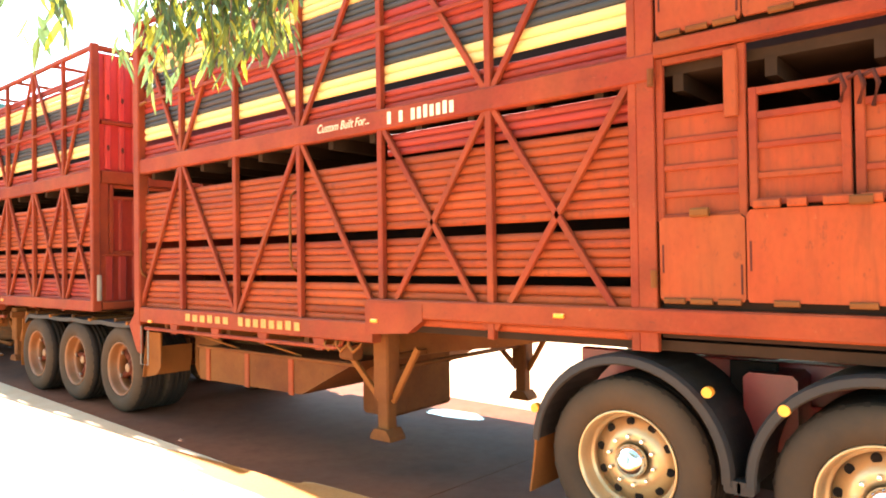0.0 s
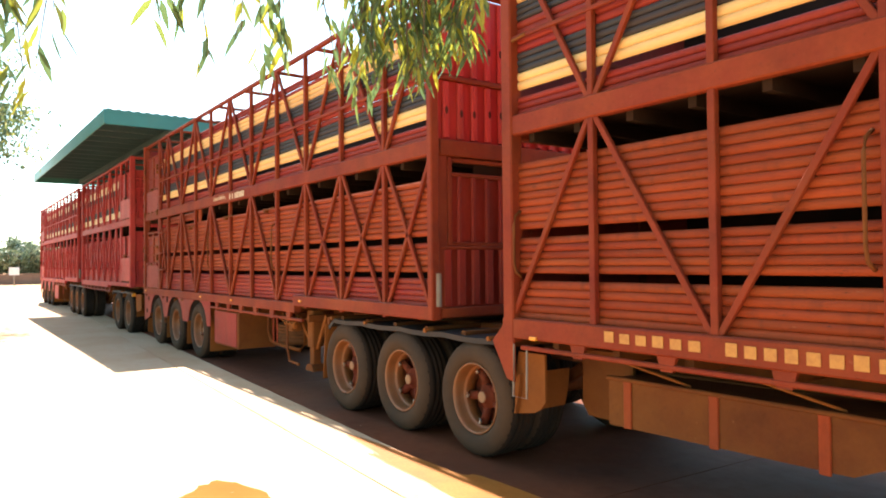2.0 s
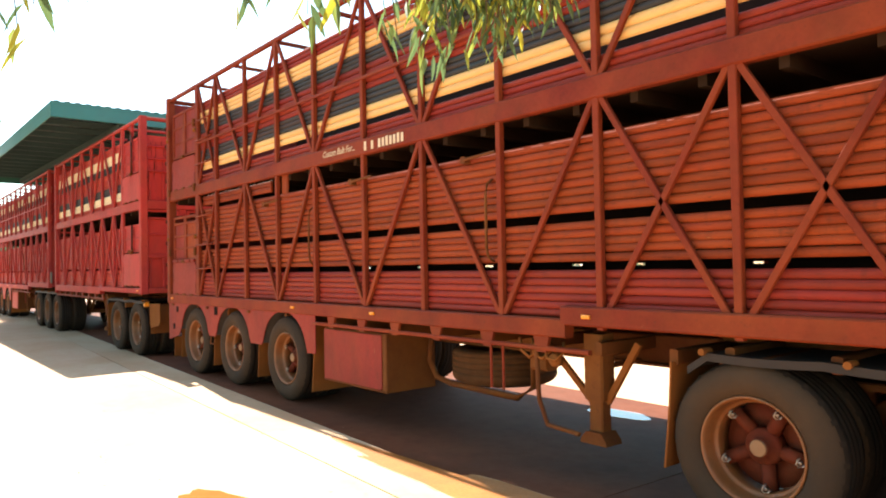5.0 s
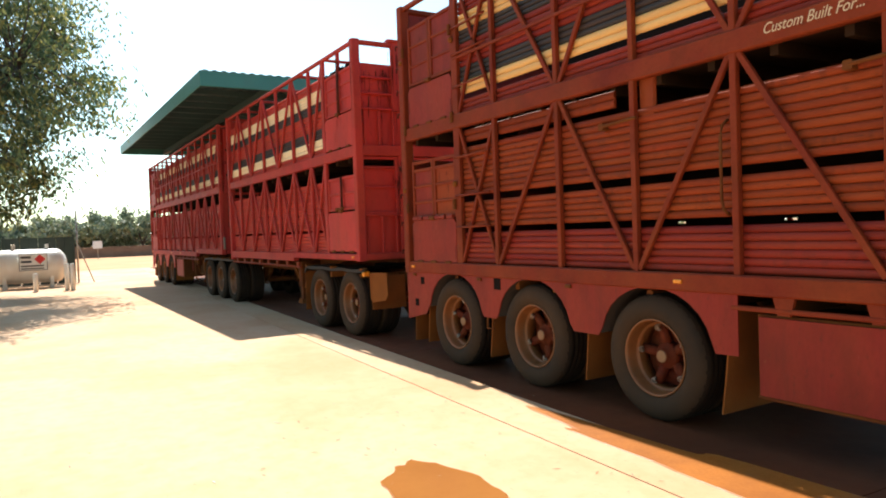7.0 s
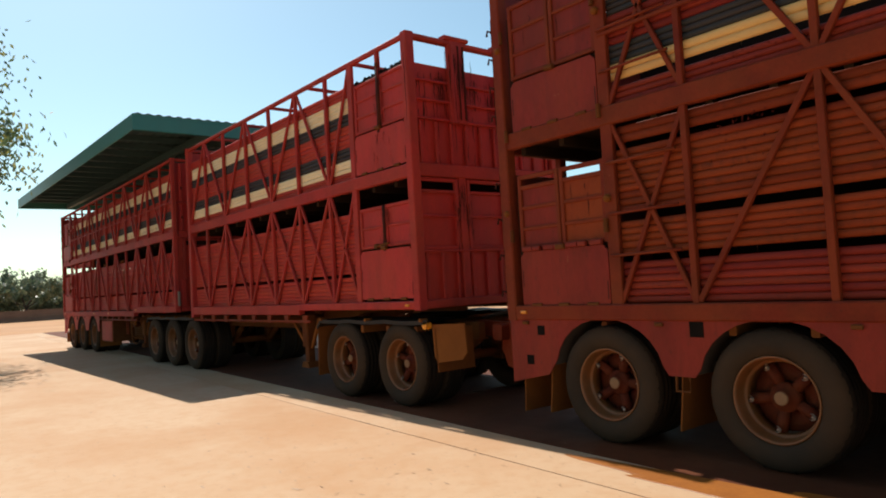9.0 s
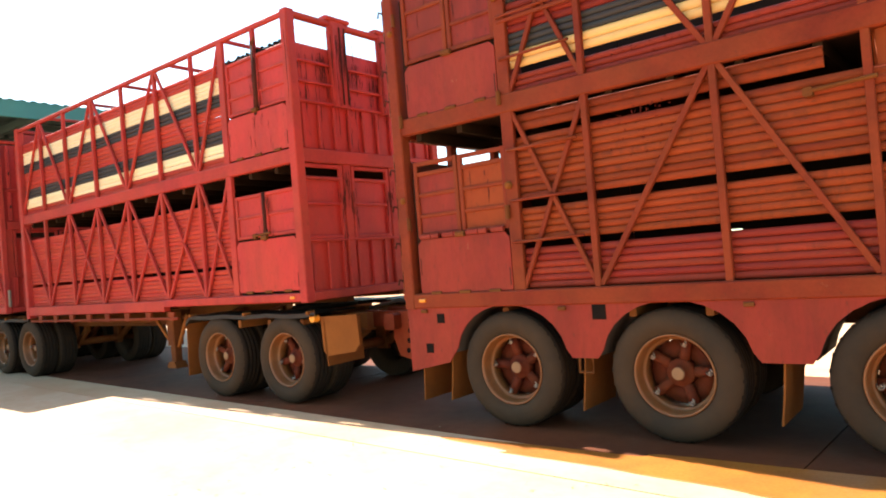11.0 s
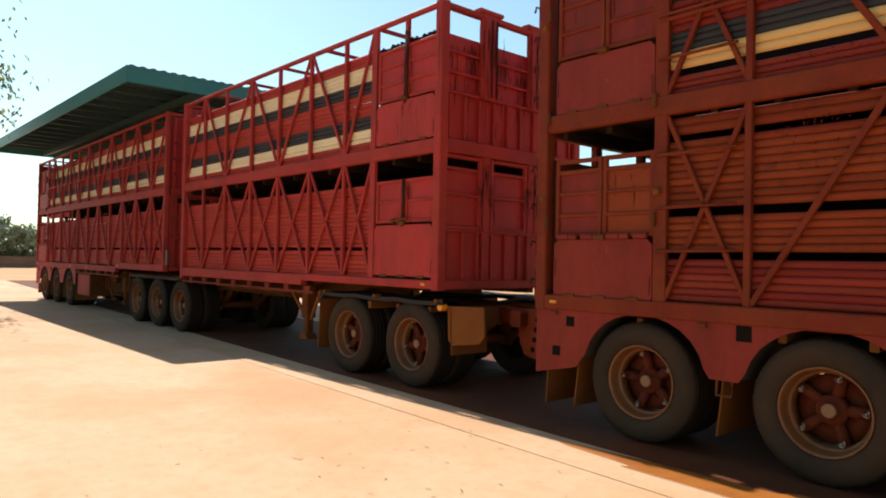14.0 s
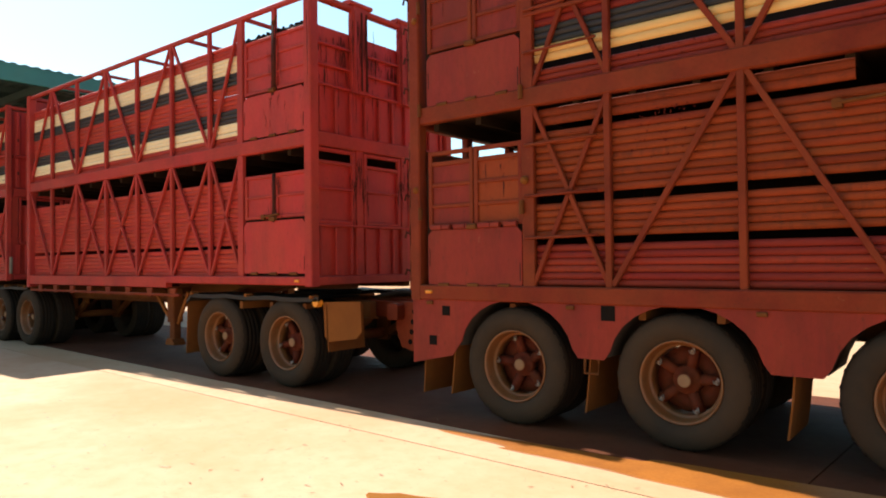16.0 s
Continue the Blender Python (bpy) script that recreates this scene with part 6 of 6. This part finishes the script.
tube(wood, [(0, 0, -0.05), (0, 0, 1.5), (-0.1, 0.1, 3.0), (-0.6, 0.5, 3.8)], [0.30, 0.25, 0.2, 0.15], 14)
BOUGH_LINES = [[hv(3.0, -6.9, 3.8), hv(1.0, -4.9, 4.2), hv(-0.5, -3.7, 3.7), hv(-1.3, -3.0, 2.95)], [hv(1.0, -4.9, 4.2), hv(-0.6, -4.4, 3.7), hv(-1.5, -3.75, 2.95)],
         [hv(3.0, -6.9, 3.8), hv(1.0, -6.6, 5.4), hv(-1.4, -6.0, 6.2), hv(-3.0, -5.0, 6.6)], [hv(3.0, -6.9, 3.8), hv(1.4, -7.2, 5.2), hv(0.0, -8.2, 5.8)], [hv(3.0, -6.9, 3.8), hv(4.2, -5.0, 5.4), hv(5.0, -3.4, 5.6)],
         [hv(3.0, -6.9, 3.8), hv(5.2, -8.4, 5.6), hv(6.8, -9.4, 5.9)], [hv(3.0, -6.9, 3.8), hv(2.8, -6.2, 5.8), hv(2.4, -5.6, 7.4)]]
for pts in BOUGH_LINES:
    tube(wood, pts, [0.11, 0.07, 0.045, 0.015][:len(pts)], 9)
ends = [p for pts in BOUGH_LINES for p in pts[1:]]
for k in range(460):     # unseen crown above and behind, thickened to hold sky light off the trailers
    c = hv(rng.uniform(-3.6, 8.0), rng.uniform(-11.0, -3.4), rng.uniform(4.9, 8.5))
    if k >= 300:
        c = hv(rng.uniform(-5.5, 6.0), rng.uniform(-12.0, -7.0), rng.uniform(4.6, 8.0))
    if rng.random() < 0.35 and c.z > 6.8:
        continue
    near = min(ends, key=lambda q: (q - c).length)
    tube(wood, [near, near.lerp(c, 0.5) + Vector((0, 0, 0.15)), c], [0.03, 0.018, 0.006], 5)
    for q in range(90):
        leaf(leaves, c + Vector((rng.gauss(0, 0.40), rng.gauss(0, 0.40), rng.uniform(-0.4, 0.4))), 0.16 * rng.uniform(0.7, 1.3), 0.06, rng, 0.5)


twigs, sprig = bmesh.new(), bmesh.new()


def long_leaf(bm, p, length, width, rng):
    """A hanging lance-shaped leaf, folded along its rib and curved."""
    a = rng.uniform(0, 2 * math.pi)
    d = Vector((math.cos(a) * 0.42, math.sin(a) * 0.42, -1.0 + rng.uniform(0, 0.45))).normalized()
    s = d.cross(Vector((rng.uniform(-1, 1), rng.uniform(-1, 1), rng.uniform(-0.3, 0.3)))).normalized() * width * 0.5
    nrm = d.cross(s).normalized() * width * 0.22
    bow = Vector((0, 0, -1)) * length * 0.10
    mid = [bm.verts.new(p + d * length * u + bow * u * u) for u in (0.0, 0.3, 0.65, 1.0)]
    for k in (1, -1):
        e = [bm.verts.new(p + d * length * u + bow * u * u + s * k * w + nrm) for u, w in ((0.28, 0.95), (0.62, 0.8))]
        bm.faces.new((mid[0], mid[1], e[0]))
        bm.faces.new((mid[1], mid[2], e[1], e[0]))
        bm.faces.new((mid[2], mid[3], e[1]))


def spray(x, y, z_top, z_low, n, spread, size, low=0.0):
    """A hanging twig with its leaves, thickest towards the tip."""
    pts = [hv(x + rng.uniform(-0.1, 0.1) + 0.06, y - 0.04, z_top)]
    for k in range(1, 6):
        u = k / 5
        pts.append(hv(x + rng.gauss(0, 0.008) + 0.06 * (1 - u), y + rng.gauss(0, 0.008) - 0.04 * (1 - u), z_top + (z_low + 0.05 - z_top) * u))
    tube(twigs, pts, [0.004, 0.0035, 0.003, 0.0022, 0.0016, 0.001], 5)
    for k in range(n):
        u = low + (1 - low) * (1 - rng.random() ** 1.2)
        i = min(4, int(u * 5))
        p = pts[i].lerp(pts[i + 1], u * 5 - i)
        q = p + Vector((rng.gauss(0, spread), rng.gauss(0, spread), rng.gauss(0, spread * 0.8)))
        long_leaf(sprig, q, size * rng.uniform(0.75, 1.3), size * 0.22, rng)


# the thick clump, then the thin sprigs beside it
EDGE = [2.15, 2.10, 2.05, 2.06, 2.065, 2.095, 2.14, 2.13, 2.19]
for k in range(38):
    u = 0.14 + 0.80 * k / 37
    i = min(7, int(u * 8))
    z = EDGE[i] + (EDGE[i + 1] - EDGE[i]) * (u * 8 - i)
    x, y = -1.38 + 0.20 * u + rng.gauss(0, 0.035), -3.135 + 0.30 * u + rng.gauss(0, 0.02)
    spray(x, y, 2.62, z + rng.choice((0.0, 0.03, 0.08, 0.14)), 34, 0.017, 0.049)
for x, y, zl, n in ((-1.437, -3.265, 2.19, 10), (-1.43, -3.23, 2.21, 12), (-1.46, -3.29, 2.24, 9), (-1.477, -3.378, 2.185, 6), (-1.474, -3.462, 2.265, 9), (-1.47, -3.44, 2.28, 7),
                    (-1.519, -3.658, 2.22, 10), (-1.557, -3.713, 2.10, 9), (-1.553, -3.752, 2.13, 10), (-1.545, -3.675, 2.14, 7), (-1.53, -3.73, 2.24, 10), (-1.56, -3.80, 2.2, 12)):
    spray(x, y, 2.75, zl - 0.065, n, 0.010, 0.068, 0.72)
part("trunk", wood, M_TWIG, hang, "", True)
part("crown", leaves, M_LEAF_NEAR, hang)
hanging_twigs = part("hanging_branch", twigs, M_TWIG, hang, "thin hanging twigs swaying in the breeze", True)
part("foliage", sprig, M_LEAF_NEAR, hanging_twigs)


# ---------- movement ----------
def motions():
    for v, x in ROLLING:
        walk(v, [(t, pose(x + rolled(t), WIDE / 2, 0)) for t in ROLL_TIMES])
    # the hanging twigs sway and dip as the breeze drops
    walk(hanging_twigs, [(t, pose(x, y, z)) for t, x, y, z in ((0.0, -0.043, -0.085, 0.015), (0.5, -0.016, -0.034, 0.012), (1.5, 0.009, 0.015, 0.003), (2.5, 0.017, 0.04, -0.016),
                                                              (3.5, -0.014, 0.005, -0.065), (4.1, -0.033, -0.005, -0.112), (5.2, -0.08, -0.03, -0.08), (6.5, -0.12, -0.052, -0.035), (9.0, -0.06, -0.03, -0.01), (16.0, 0.0, 0.0, 0.0))])
    for w, (x, y, z), turn, first in WHEELS:
        sign = 1 if turn == 0 else -1
        walk(w, [(t, pose(x, y, z, 0, 0, turn) @ pose(0, 0, 0, 0, first + sign * math.degrees(rolled(t) / RADIUS), 0)) for t in ROLL_TIMES])


motions()
